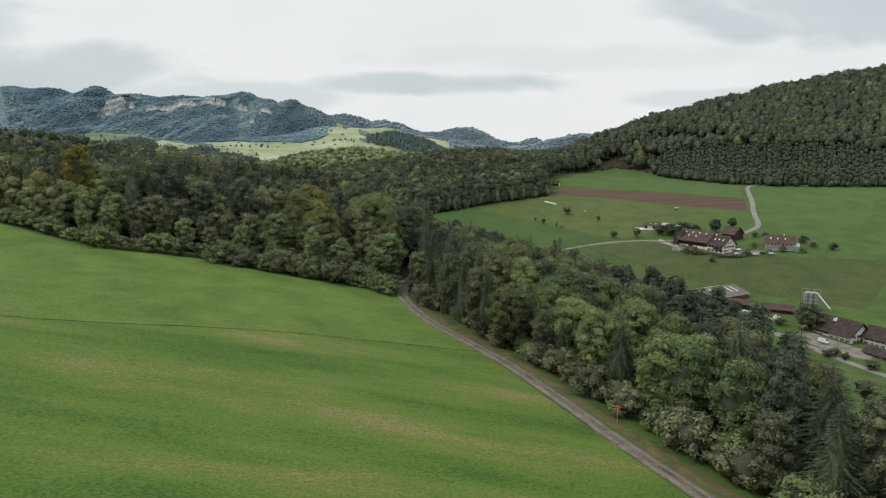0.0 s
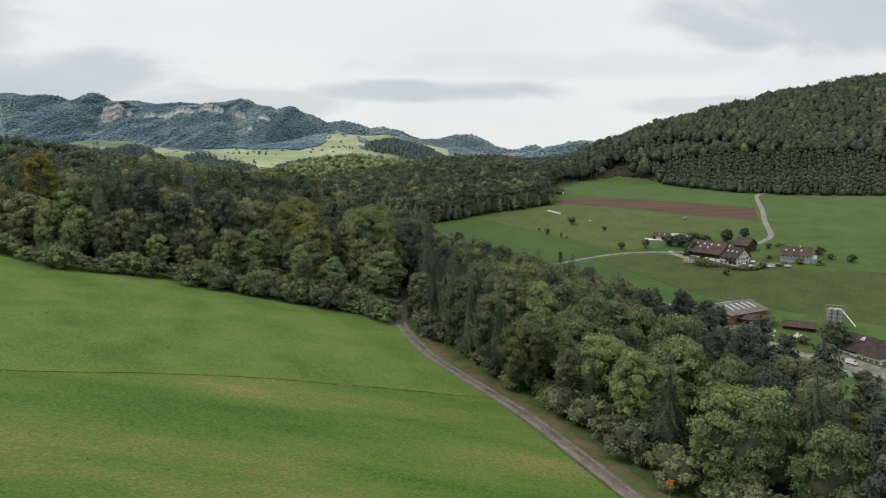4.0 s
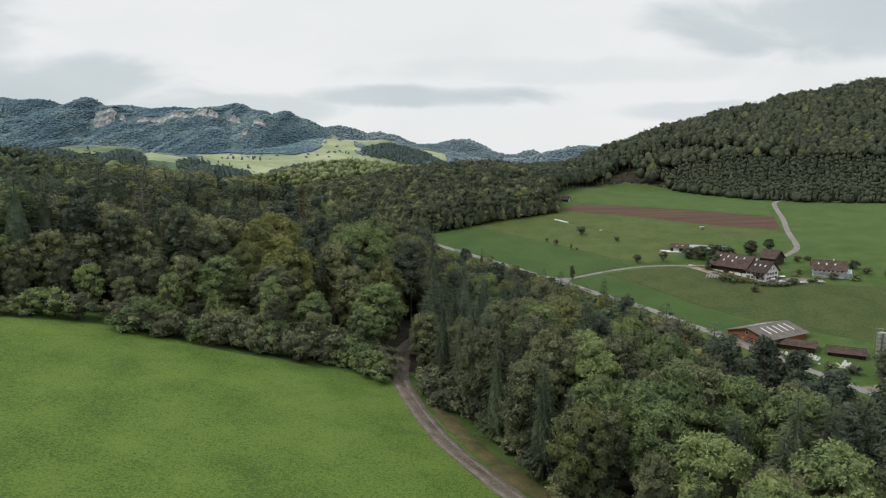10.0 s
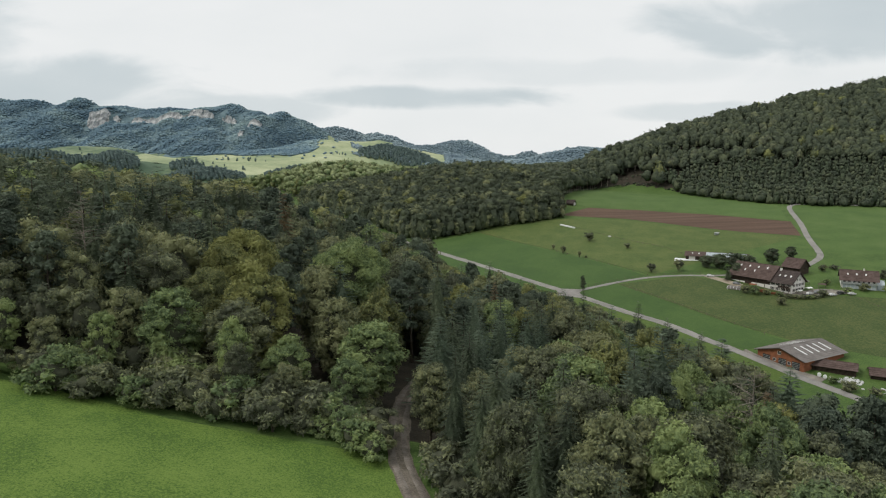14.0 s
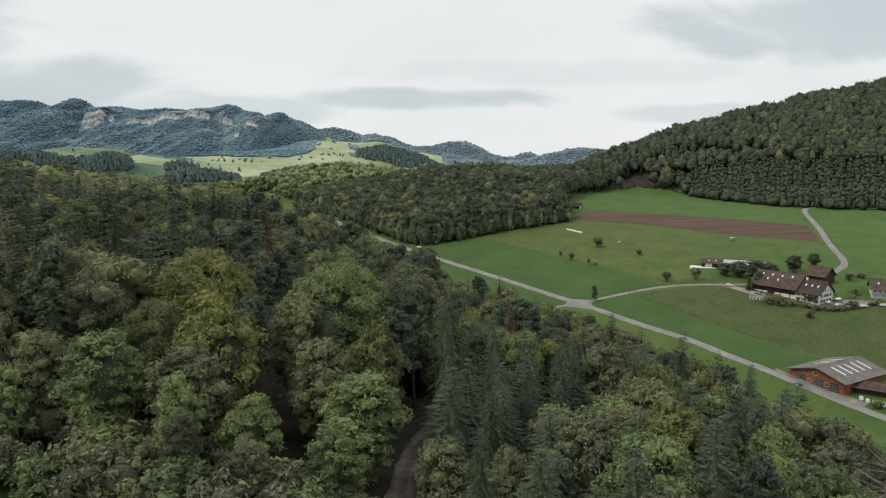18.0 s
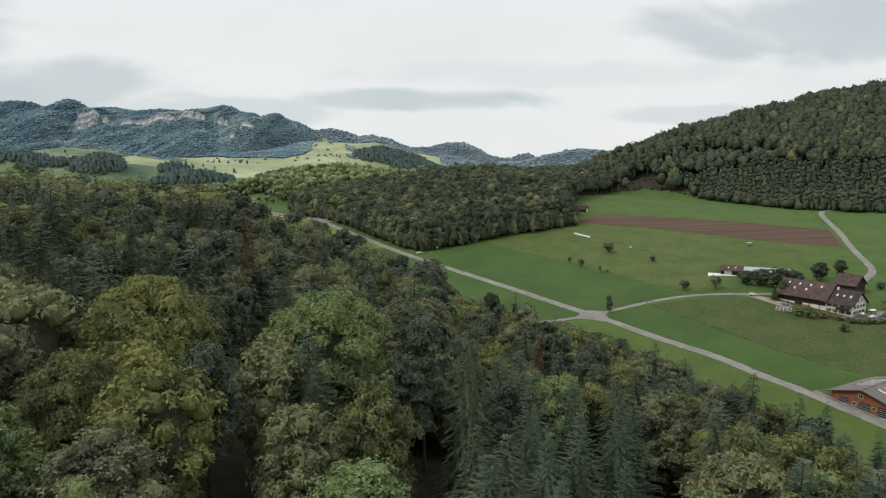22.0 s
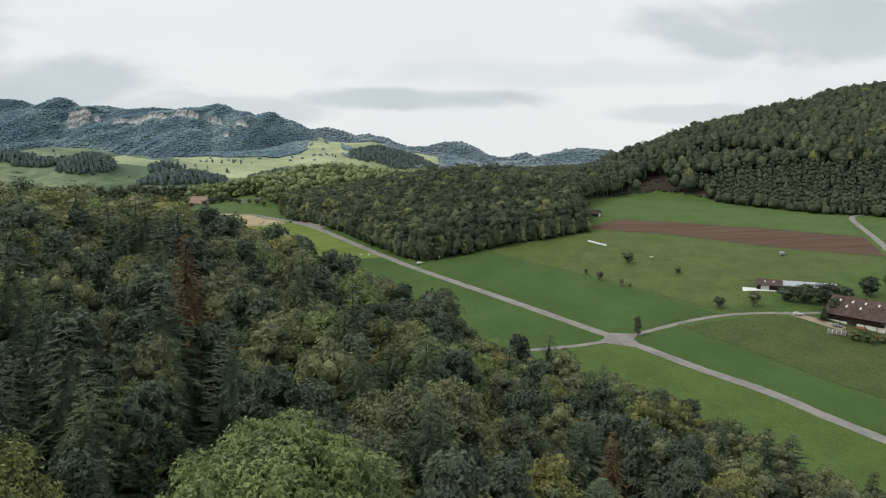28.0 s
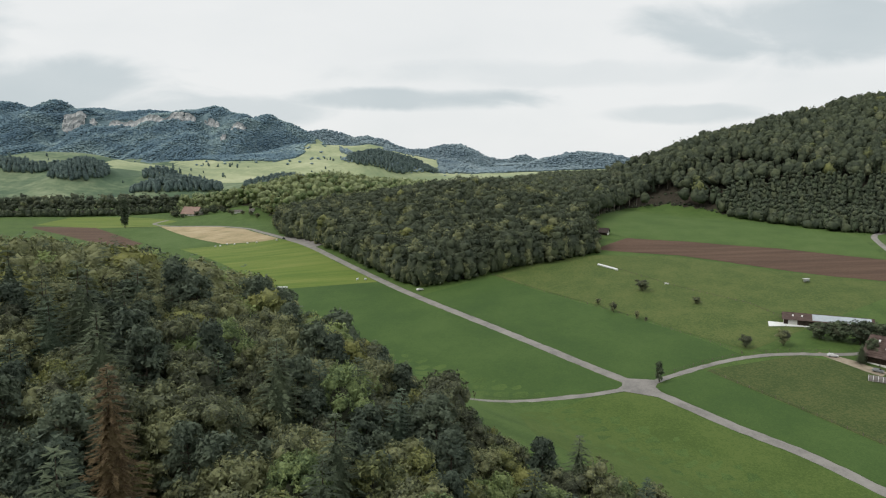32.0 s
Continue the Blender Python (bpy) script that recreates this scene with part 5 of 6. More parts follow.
far_woods()
# tall dark trees where the track enters the wood
for x, y, t, w, k in ((1.5, 141, 17, 3.4, "spruce_near"), (4.5, 134.5, 16, 3.4, "green_near"), (6.5, 128, 17, 3.3, "spruce_near"), (10, 121, 16, 3.6, "green_near"), (11.5, 115, 17.5, 3.2, "spruce_near"), (14.5, 108, 14, 3.2, "olive_near"), (-1.5, 150, 18, 3.4, "spruce_near")):
    plant(k, x, y, t, w, group="trees beside the gravel track")
for x, y, t in ((-13, 150.5, 3.6), (-12.2, 155, 4.4), (-15.5, 153, 4.8), (-13.5, 160, 5), (-17.5, 156, 5)):
    plant("shrub", x, y, t, group="shrubs along the track")
for k in range(46):
    x, y = rng.uniform(-64, -13), rng.uniform(157, 172)
    if abs(x + 9) > 4:
        plant("shrub", x, y, rng.uniform(3.5, 6.5), group="shrubs along the meadow")
# hedge of shrubs along the meadow edge
for (ax, ay), (bx, by) in zip(WOOD_EDGE[1:7], WOOD_EDGE[2:8]):
    n = int(math.hypot(bx - ax, by - ay) / 3.6)
    for k in range(n):
        s = (k + 0.5) / n
        plant("shrub", ax + (bx - ax) * s + rng.normal(0, 0.6), ay + (by - ay) * s + rng.uniform(-2.0, 0.6), rng.uniform(2.8, 5.8), group="shrubs along the meadow")
for (ax, ay), (bx, by) in zip(WOOD_EDGE[8:15], WOOD_EDGE[9:16]):
    n = int(math.hypot(bx - ax, by - ay) / 2.4)
    for k in range(n):
        s = (k + 0.5) / n
        plant("shrub", ax + (bx - ax) * s + rng.uniform(0.2, 4.0), ay + (by - ay) * s + rng.normal(0, 0.6), rng.uniform(2.4, 6.0), group="shrubs along the track")
for x, y, t, w in ((80, 553.7, 4, 1.5), (85, 541, 6, 2.2), (94, 528.7, 5, 1.4), (111, 575.5, 7, 4.2), (131.5, 487.7, 6, 3.2), (149, 488, 8, 3.6), (133, 550, 4, 2.6), (98, 527, 2, 1.0)):
    plant("orchard", x, y, t, w, "small dark tree standing in the pasture", "pasture trees")
plant("poplar", 81.4, 456, 9.5, 1.2, "slim young poplar at the road junction")
plant("tall_poplar", -362, 975, 35, 4.3, "tall dark poplar in the far meadow")
for x, y, t, w in ((183, 486, 11, 6.2), (176, 491, 9.5, 5.6), (169, 494, 8, 4.6), (190, 485, 10, 5.6), (212, 496, 10.5, 5.0), (229, 505, 9, 3.6), (177, 468, 10, 3.0), (184, 303, 14, 6.5)):
    plant("round", x, y, t, w, "broad dark tree beside the farm buildings", "farmyard trees")
for x, y, t in ((-255, 1030, 7), (-240, 1022, 6), (-226, 1008, 7), (-264, 1048, 6), (-214, 990, 7), (-236, 1046, 6), (-300, 1075, 8), (-345, 1078, 8), (-312, 1070, 7), (-285, 1085, 9), (106, 151, 5.5), (101, 135, 5), (104, 128, 6), (183, 249, 5), (180, 262, 4), (174, 266, 4), (112, 140, 4.5), (96, 144, 4)):
    plant("orchard", x, y, t, t * 0.5, "small fruit tree on the sloping meadow", "orchard trees")

for x, y, t, w in ((-338, 1070, 7, 5), (-328, 1064, 5, 4), (-304, 1078, 9, 5.5), (-296, 1088, 10, 6), (-290, 1074, 7, 5), (-345, 1084, 9, 6), (-276, 1066, 6, 5)):
    plant("round", x, y, t, w, "dark bushy tree beside the far farmhouse", "trees round the far farmhouse")
plant("edge_pine", 171, 466, 8, 2.6, "dark bushy conifer at the barn corner")
for x, y, t, w in ((171, 442, 4.6, 2.8), (175, 438.5, 5.2, 3.0), (181, 437.5, 3.2, 2.4), (187, 434, 2.6, 2.2), (181, 420.5, 4.2, 2.6), (190, 430.5, 2.4, 2.2), (193.5, 429.5, 2.2, 2.2), (197, 429, 2.4, 2.3), (200.5, 428.6, 2.2, 2.2), (204, 428.8, 2.4, 2.3), (208.5, 430, 4.8, 2.6), (201, 447, 4.5, 2.2), (222, 451, 3.5, 2.4), (226, 436, 3.0, 3.2), (236, 437.5, 4.2, 2.6), (248, 434, 4.6, 3.0), (260, 457, 5.2, 3.4), (262, 446, 5.0, 3.0), (271, 438, 5.0, 3.4), (234, 476, 5.0, 2.4), (243, 480, 3.0, 3.0)):
    plant("shrub", x, y, t, w, "dark rounded garden bush at the farmstead", "garden bushes")
for x, y, t, w in ((160, 322, 4.0, 3.0), (168, 318, 3.2, 2.6), (175, 312, 4.4, 3.0), (158, 330, 3.0, 2.2), (186, 252, 4.5, 3.2), (178, 268, 4.0, 3.0), (172, 285, 3.6, 2.6)):
    plant("shrub", x, y, t, w, "dark green bush beside the village lane", "village bushes")


def weeds():
    """Small dark dock plants scattered over the meadow."""
    g = np.random.default_rng(31)
    P = np.c_[g.uniform(-150, 20, 700), g.uniform(20, 165, 700)]
    ok = ~inside(P[:, 0], P[:, 1], WOOD_EDGE) & (P[:, 0] < np.interp(P[:, 1], [14, 66, 98, 141, 170], [42, 20, 5, -10, -14]))
    ok &= np.sin(P[:, 0] / 9 + 2) + np.sin(P[:, 1] / 6 + P[:, 0] / 14) > -0.2
    P = P[ok]
    P = np.repeat(P, 5, 0) + g.normal(0, 0.16, (len(P) * 5, 2))
    pts = np.c_[P, height(P[:, 0], P[:, 1]) + 0.1]
    heap = Heap()
    heap.add(*leaves(pts, np.tile(UP, (len(pts), 1)), 0.17, g))
    tagged(new("weeds", heap.mesh("weeds", [M_WEED])), "dark dock weeds scattered in the meadow", "weeds", kind="stuff")


weeds()


for kind in KINDS.values():
    for ob, _, _ in kind:
        for c in ob.children_recursive:
            bpy.data.objects.remove(c)
        bpy.data.objects.remove(ob)

# ---- buildings ----


def box_bm(x0, x1, y0, y1, z0, z1, bevel=0.0):
    bm = bmesh.new()
    bmesh.ops.create_cube(bm, size=1, matrix=Matrix.Translation(((x0 + x1) / 2, (y0 + y1) / 2, (z0 + z1) / 2)) @ Matrix.Diagonal((x1 - x0, y1 - y0, z1 - z0, 1)))
    if bevel:
        bmesh.ops.bevel(bm, geom=bm.edges[:], offset=bevel, segments=1, affect="EDGES")
    return bm


def prism_bm(outline, axis, a, b):
    """An outline extruded from a to b along x ('x': outline in y, z) or y ('y': outline in x, z)."""
    bm = bmesh.new()
    put = (lambda p, t: (t, p[0], p[1])) if axis == "x" else (lambda p, t: (p[0], t, p[1]))
    lo = [bm.verts.new(put(p, a)) for p in outline]
    hi = [bm.verts.new(put(p, b)) for p in outline]
    n = len(outline)
    bm.faces.new(lo); bm.faces.new(hi[::-1])
    for k in range(n):
        bm.faces.new((lo[k], hi[k], hi[(k + 1) % n], lo[(k + 1) % n]))
    bmesh.ops.recalc_face_normals(bm, faces=bm.faces[:])
    return bm


def tube_bm(a, b, r, sides=10):
    bm = bmesh.new()
    a, b = Vector(a), Vector(b)
    m = Matrix.Translation((a + b) / 2) @ (b - a).to_track_quat("Z", "Y").to_matrix().to_4x4()
    bmesh.ops.create_cone(bm, cap_ends=True, segments=sides, radius1=r, radius2=r, depth=(b - a).length, matrix=m)
    return bm


def window_part(ob, side, u, z, w, h, shutters=False):
    """A window on one wall: frame, pane, sill and shutters. side: (axis, place, outward sign)."""
    axis, at, sg = side

    def slab(u0, u1, d0, d1, z0, z1):
        lo, hi = sorted((at + sg * d0, at + sg * d1))
        return box_bm(u0, u1, lo, hi, z0, z1) if axis == "y" else box_bm(lo, hi, u0, u1, z0, z1)
    win = part("window", slab(u - w / 2 - 0.1, u + w / 2 + 0.1, -0.05, 0.06, z - 0.1, z + h + 0.1), M_WHITE, ob)
    for k in (-1, 1):
        part("pane", slab(u + k * w / 4 - w / 4 + 0.04, u + k * w / 4 + w / 4 - 0.04, 0.0, 0.075, z, z + h), M_GLASS, win, "dark window glass")
    part("sill", slab(u - w / 2 - 0.15, u + w / 2 + 0.15, 0.0, 0.16, z - 0.2, z - 0.1), M_FIBRE, win)
    if shutters:
        for k in (-1, 1):
            c = u + k * (w * 0.75 + 0.08)
            part("shutter", slab(c - w * 0.24, c + w * 0.24, 0.01, 0.07, z - 0.05, z + h + 0.05), M_DARKWOOD, win, "dark wooden shutter")


def gable_building(name, label, centre, along, length, width, eave, top, front, gable, roof_mat, base=None, over=0.9, hipped=0.0, category="building", foot=None, foot_h=0.0):
    """A ridged building. The ridge runs along local x, the front is local -y."""
    x, y = centre
    z0 = base if base is not None else min(h1(x + dx, y + dy) for dx in (-width / 3, width / 3) for dy in (-width / 3, width / 3))
    ob = thing(name, pose(x, y, z0, 0, 0, along), label, category)
    L, W = length / 2, width / 2
    f = front
    for sg in (-1, 1):
        a, b = sorted((sg * W, sg * (W - 0.3)))
        part("wall", box_bm(-L, L, a, b, -1.5 + foot_h * 0, eave), f, ob)
        a, b = sorted((sg * L, sg * (L - 0.3)))
        part("wall", prism_bm([(-W + 0.3, -1.5), (W - 0.3, -1.5), (W - 0.3, eave), (0, top - 0.25), (-W + 0.3, eave)], "x", a, b), gable, ob)
    slope = (top - eave) / W
    for sg in (-1, 1):
        e = W + over
        ol = [(0, top + 0.22), (sg * e, top + 0.22 - slope * e), (sg * e, top - slope * e), (0, top)]
        r = part("roof", prism_bm(ol, "x", -L - over, L + over), roof_mat, ob, "tiled roof slope")
        nrow = max(4, int(math.hypot(e, slope * e) / 1.1))
        for k in range(nrow):
            s0 = (k + 0.5) / nrow * e
            zz = top + 0.22 - slope * s0
            part("tile_course", prism_bm([(sg * s0, zz + 0.05), (sg * (s0 + e / nrow * 0.94), zz - slope * e / nrow * 0.94 + 0.09), (sg * (s0 + e / nrow * 0.94), zz - slope * e / nrow * 0.94), (sg * s0, zz - 0.02)], "x", -L - over, L + over), roof_mat, r)
    part("ridge_cap", tube_bm((-L - over, 0, top + 0.2), (L + over, 0, top + 0.2), 0.16, 6), roof_mat, ob)
    for sg in (-1, 1):
        part("fascia", prism_bm([(-W - over, top - slope * (W + over) - 0.05), (0, top - 0.05), (W + over, top - slope * (W + over) - 0.05), (W + over, top - slope * (W + over) - 0.3), (0, top - 0.35), (-W - over, top - slope * (W + over) - 0.3)], "x", sg * (L + over - 0.06), sg * (L + over + 0.02)), M_DARKWOOD, ob)
    return ob


def rooflight(ob, x, s, W, eave, top, sg=-1, w=0.8, h=1.1, mat=None, label="small roof window"):
    """A pane lying in the roof slope; s: 0 at the ridge, 1 at the eave."""
    slope = (top - eave) / W
    a, b = sg * (s * W - h / 2), sg * (s * W + h / 2)
    za, zb = top + 0.33 - slope * abs(a), top + 0.33 - slope * abs(b)
    part("rooflight", prism_bm([(a, za + 0.06), (b, zb + 0.06), (b, zb - 0.1), (a, za - 0.1)], "x", x - w / 2, x + w / 2), mat or M_SKYLIGHT, ob, label)


# farmstead: barn and dwelling under one line of ridge
AX = math.degrees(math.atan2(-31.0, 21.3))
ex, ey = math.cos(radians(AX)), math.sin(radians(AX))
px_, py_ = -ey, ex


def farm(u, w):
    """A place u metres along the front from its upper end, w metres behind the front."""
    return (173.4 + ex * u + px_ * w, 468.0 + ey * u + py_ * w)


barn = gable_building("barn", "large dark farm barn with a brown tiled roof", farm(12.4, 8), AX, 24.6, 16, 5.4, 11.6, M_DARKWOOD, M_DARKWOOD, M_TILE, base=25.8, over=1.3)
for x, s in ((-9, 0.3), (-3.5, 0.3), (2, 0.3), (7.5, 0.3), (-10, 0.62), (-5, 0.62), (1, 0.62)):
    rooflight(barn, x, s, 8, 5.4, 11.6)
part("plinth", box_bm(-12.4, 12.4, -8.1, -7.9, -1.4, 1.5), M_WHITE, barn, "white rendered plinth")
part("barn_door", box_bm(-3, 1.2, -8.12, -7.95, 0, 3.9), M_DARKWOOD, barn)
for k in range(5):
    part("post", box_bm(-11 + k * 5.2, -10.75 + k * 5.2, -9.0, -8.75, -1.4, 5.2), M_DARKWOOD, barn)
house = gable_building("farmhouse", "white rendered farmhouse with a dark tiled roof and shutters", farm(31.2, 7.2), AX, 12.6, 14.4, 5.9, 11.4, M_WHITE, M_WHITE, M_TILE2, base=24.3, over=1.1)
for x in (-2.6, 0.6, 3.8):
    rooflight(house, x, 0.5, 7.2, 5.9, 11.4)
for z in (0.9, 3.6):
    for x in (-4.6, -1.6, 1.6, 4.6):
        window_part(house, ("y", -7.2, -1), x, z, 1.1, 1.4, True)
    for y in (-4.6, -1.5, 1.5, 4.6):
        window_part(house, ("x", 6.3, 1), y, z, 1.0, 1.3, True)
for y in (-1.4, 1.4):
    window_part(house, ("x", 6.3, 1), y, 6.6, 0.9, 1.1)
balcony = part("balcony", box_bm(-0.5, 5.8, -9.0, -7.2, 2.75, 2.95), M_DARKWOOD, house, "wooden balcony")
part("balcony_rail", box_bm(-0.5, 5.8, -9.05, -8.95, 2.95, 3.85), M_DARKWOOD, balcony)
for x in (-0.4, 2.6, 5.7):
    part("balcony_post", box_bm(x - 0.08, x + 0.08, -9.0, -8.84, -1.2, 3.9), M_DARKWOOD, balcony)
chim = part("chimney", box_bm(-4.2, -3.3, -0.9, 0.0, 9.8, 12.6), M_WHITE, house)
part("chimney_cap", box_bm(-4.35, -3.15, -1.05, 0.15, 12.6, 12.75), M_TILE2, chim)
gable_building("small_barn", "small dark timber barn with a brown roof", (217, 476), AX, 10.5, 11, 5.0, 9.4, M_DARKWOOD, M_DARKWOOD, M_TILE, over=0.8)
AX2 = math.degrees(math.atan2(-8.4, 16.7))
villa = gable_building("house", "white house with a brown roof and glazed front", (238.5, 447.5), AX2, 17.5, 12, 5.4, 9.6, M_WHITE, M_WHITE, M_TILE, base=26.0, over=1.2)
for k in range(7):
    window_part(villa, ("y", -6, -1), -7.2 + k * 2.4, 0.8, 1.7, 1.5)
    window_part(villa, ("y", -6, -1), -7.2 + k * 2.4, 3.4, 1.2, 1.3)
for y in (-3, 0, 3):
    window_part(villa, ("x", 8.75, 1), y, 3.2, 1.1, 1.3)
veranda = part("veranda", box_bm(-9, 9, -8.6, -6, 2.7, 2.95), M_STEEL, villa, "grey balcony slab")
part("veranda_rail", box_bm(-9, 9, -8.65, -8.55, 2.95, 3.8), M_STEEL, veranda)
glazing = part("glazed_front", box_bm(-8.2, 8.2, -7.9, -7.75, 0.0, 2.6), M_SOLAR, villa, "bluish glazed ground floor front")
for k in range(9):
    part("mullion", box_bm(-8.25 + k * 2.05, -8.1 + k * 2.05, -7.97, -7.88, 0.0, 2.6), M_WHITE, glazing)
wing = part("conservatory", prism_bm([(-6.4, -0.8), (2.5, -0.8), (2.5, 3.6), (-1.0, 4.9), (-6.4, 3.0)], "x", 8.8, 12.6), M_SOLAR, villa, "glazed conservatory on the gable end")
for k in range(5):
    part("glazing_bar", box_bm(12.55, 12.7, -6.4 + k * 2.0, -6.25 + k * 2.0, -0.8, 3.0), M_WHITE, wing)
for x in (-5.6, -1.2, 3.4):
    rooflight(villa, x, 0.5, 6, 5.4, 9.6)
part("chimney", box_bm(2.2, 2.9, -0.4, 0.4, 8.6, 10.8), M_WHITE, villa)
# long low shed
AX3 = math.degrees(math.atan2(-17.5, 36.0))
shed = gable_building("cattle_shed", "long low cattle shed with brown roof and pale panels", (182, 511), AX3, 38, 10, 3.0, 4.9, M_DARKWOOD, M_WHITE, M_TILE, base=32.0, over=0.9)
slope_ = 1.9 / 5
part("solar_sheet", prism_bm([(-0.4, 4.9 + 0.36 - slope_ * 0.4), (-5.6, 4.9 + 0.36 - slope_ * 5.6), (-5.6, 4.9 + 0.22 - slope_ * 5.6), (-0.4, 4.9 + 0.22 - slope_ * 0.4)], "x", -6.5, 18.5), M_SOLAR, shed, "pale grey roof panels")
for k in range(6):
    part("panel_joint", prism_bm([(-0.5, 4.9 + 0.40 - slope_ * 0.5), (-5.5, 4.9 + 0.40 - slope_ * 5.5), (-5.5, 4.9 + 0.35 - slope_ * 5.5), (-0.5, 4.9 + 0.35 - slope_ * 0.5)], "x", -6.5 + k * 4.2, -6.3 + k * 4.2), M_STEEL, shed)
for x in (-15, -11):
    rooflight(shed, x, 0.5, 5, 3.0, 4.9)
part("shed_door", box_bm(-17, -13, -5.1, -4.9, 0, 2.7), M_WHITE, shed, "white sliding door")
for k in range(7):
    part("post", box_bm(-10 + k * 4.5, -9.75 + k * 4.5, -5.35, -5.1, -1, 3.0), M_DARKWOOD, shed)
# orange timber barn by the lane; its gable faces the lane
AX4 = math.degrees(math.atan2(15.0, 27.0))
ORX, ORY = math.cos(radians(AX4)), math.sin(radians(AX4))
big = gable_building("timber_barn", "orange-brown timber barn with a grey roof and pale skylights", (146 + ORX * 14.5, 350.3 + ORY * 14.5), AX4, 29, 22, 4.2, 7.4, M_REDWOOD, M_REDWOOD, M_FIBRE, base=10.4, over=1.0)
for k in range(5):
    rooflight(big, -8 + k * 4.4, 0.46, 11, 4.2, 7.4, -1, 0.9, 6.0, None, "translucent skylight strip")
for k in range(3):
    rooflight(big, -3 + k * 4.4, 0.46, 11, 4.2, 7.4, 1, 0.9, 6.0, None, "translucent skylight strip")
for y, w in ((-7.5, 3.6), (-1.2, 3.6), (6.5, 3.6)):
    # near-black slab on the closed wall imitates the shade of an opening
    door = part("barn_door", box_bm(-14.62, -14.45, y - w / 2, y + w / 2, -0.6, 2.9), M_GLASS, big, "barn doorway with rails, dark slab as the shaded opening")
    for k in range(4):
        part("rail", box_bm(-14.7, -14.6, y - w / 2, y + w / 2, 0.2 + k * 0.7, 0.32 + k * 0.7), M_STEEL, door)
for y in (-4.4, 2.6):
    window_part(big, ("x", -14.5, -1), y, 1.0, 1.3, 1.2)
window_part(big, ("x", -14.5, -1), 0.4, 4.3, 1.5, 1.3)
for k in range(21):
    part("board", box_bm(-14.58, -14.5, -10.5 + k, -10.42 + k, 2.95 if abs(k - 10) < 9 else -0.8, 4.1 + (3.0 * (1 - abs(-10.5 + k) / 11))), M_REDWOOD, big)
s1 = gable_building("lean_shed", "low brown-roofed shed beside the timber barn", (165.5, 343), -32, 17, 9, 2.8, 4.4, M_DARKWOOD, M_DARKWOOD, M_TILE, base=9.6, over=0.6)
part("white_gutter", box_bm(-9, 9, 4.9, 5.2, 2.7, 3.1), M_PLASTIC, s1, "white roof edge")
gable_building("lean_shed", "open dark shed with a brown roof", (184, 333.5), -27, 15, 9, 2.7, 4.4, M_DARKWOOD, M_DARKWOOD, M_TILE, base=8.6, over=0.6)
inn = gable_building("farmhouse", "long village farmhouse, white below a broad brown roof", (195.5, 299), -66, 27, 13, 4.6, 9.8, M_DARKWOOD, M_WHITE, M_TILE2, base=5.2, over=1.2)
part("plinth", box_bm(-13.5, 2.0, -6.62, -6.45, -1.4, 2.3), M_WHITE, inn, "white rendered stable wall")
part("front", box_bm(2.0, 13.5, -6.66, -6.45, -1.4, 4.5), M_WHITE, inn, "white rendered house front")
for z in (0.6, 2.9):
    for x in (3.6, 6.4, 9.2, 12.0):
        window_part(inn, ("y", -6.66, -1), x, z, 1.0, 1.2, True)
    for y in (-4, -1.3, 1.3, 4):
        window_part(inn, ("x", 13.5, 1), y, z, 0.9, 1.2, True)
for x in (-11, -8, -5, -2):
    window_part(inn, ("y", -6.62, -1), x, 0.9, 1.3, 0.9)
part("dormer", prism_bm([(-0.9, 0.0), (0.9, 0.0), (0, 1.5)], "y", -3.4, -1.2), M_WHITE, inn, "white dormer gable").location = (1.5, 0.6, 8.4)
inn2 = gable_building("house", "white village house with a dark roof", (209, 283), -66, 12, 10, 5.0, 9.0, M_WHITE, M_WHITE, M_TILE2, base=4.6, over=0.9)
for z in (0.8, 3.2):
    for x in (-4, -1.3, 1.4, 4.1):
        window_part(inn2, ("y", -5, -1), x, z, 1.0, 1.3, True)
hen = gable_building("wooden_shed", "reddish-brown wooden shed with a low tiled roof", (199.5, 266.5), -68, 14, 6, 2.6, 4.2, M_REDWOOD, M_REDWOOD, M_TILE2, base=3.6, over=0.7)
for x in (-5, -2, 1, 4):
    window_part(hen, ("y", -3, -1), x, 0.9, 1.0, 0.9)
# far farmhouse under the tree belt
fy = gable_building("farmhouse", "far farmhouse with a pale pinkish tiled roof", (-322, 1085), -20, 24, 14, 4.0, 11.5, M_WHITE, M_WHITE, material("pale_clay_tiles", [(0.24, 0.16, 0.13), (0.33, 0.24, 0.2)], 2, 0.9), over=1.2)
for x in (-8, -3, 3, 8):
    window_part(fy, ("y", -7, -1), x, 1.0, 1.4, 1.6)
for x, y, w in ((-250, 1040, 9), (-232, 1035, 6)):
    gable_building("hut", "small pale hut in the orchard", (x, y), 10, w, 5, 2.4, 4.0, M_WHITE, M_WHITE, M_FIBRE, over=0.4)
hut = gable_building("field_hut", "small dark field barn at the wood corner", (123, 713), -30, 7, 6, 2.6, 5.0, M_DARKWOOD, M_WHITE, M_TILE2, over=0.7)

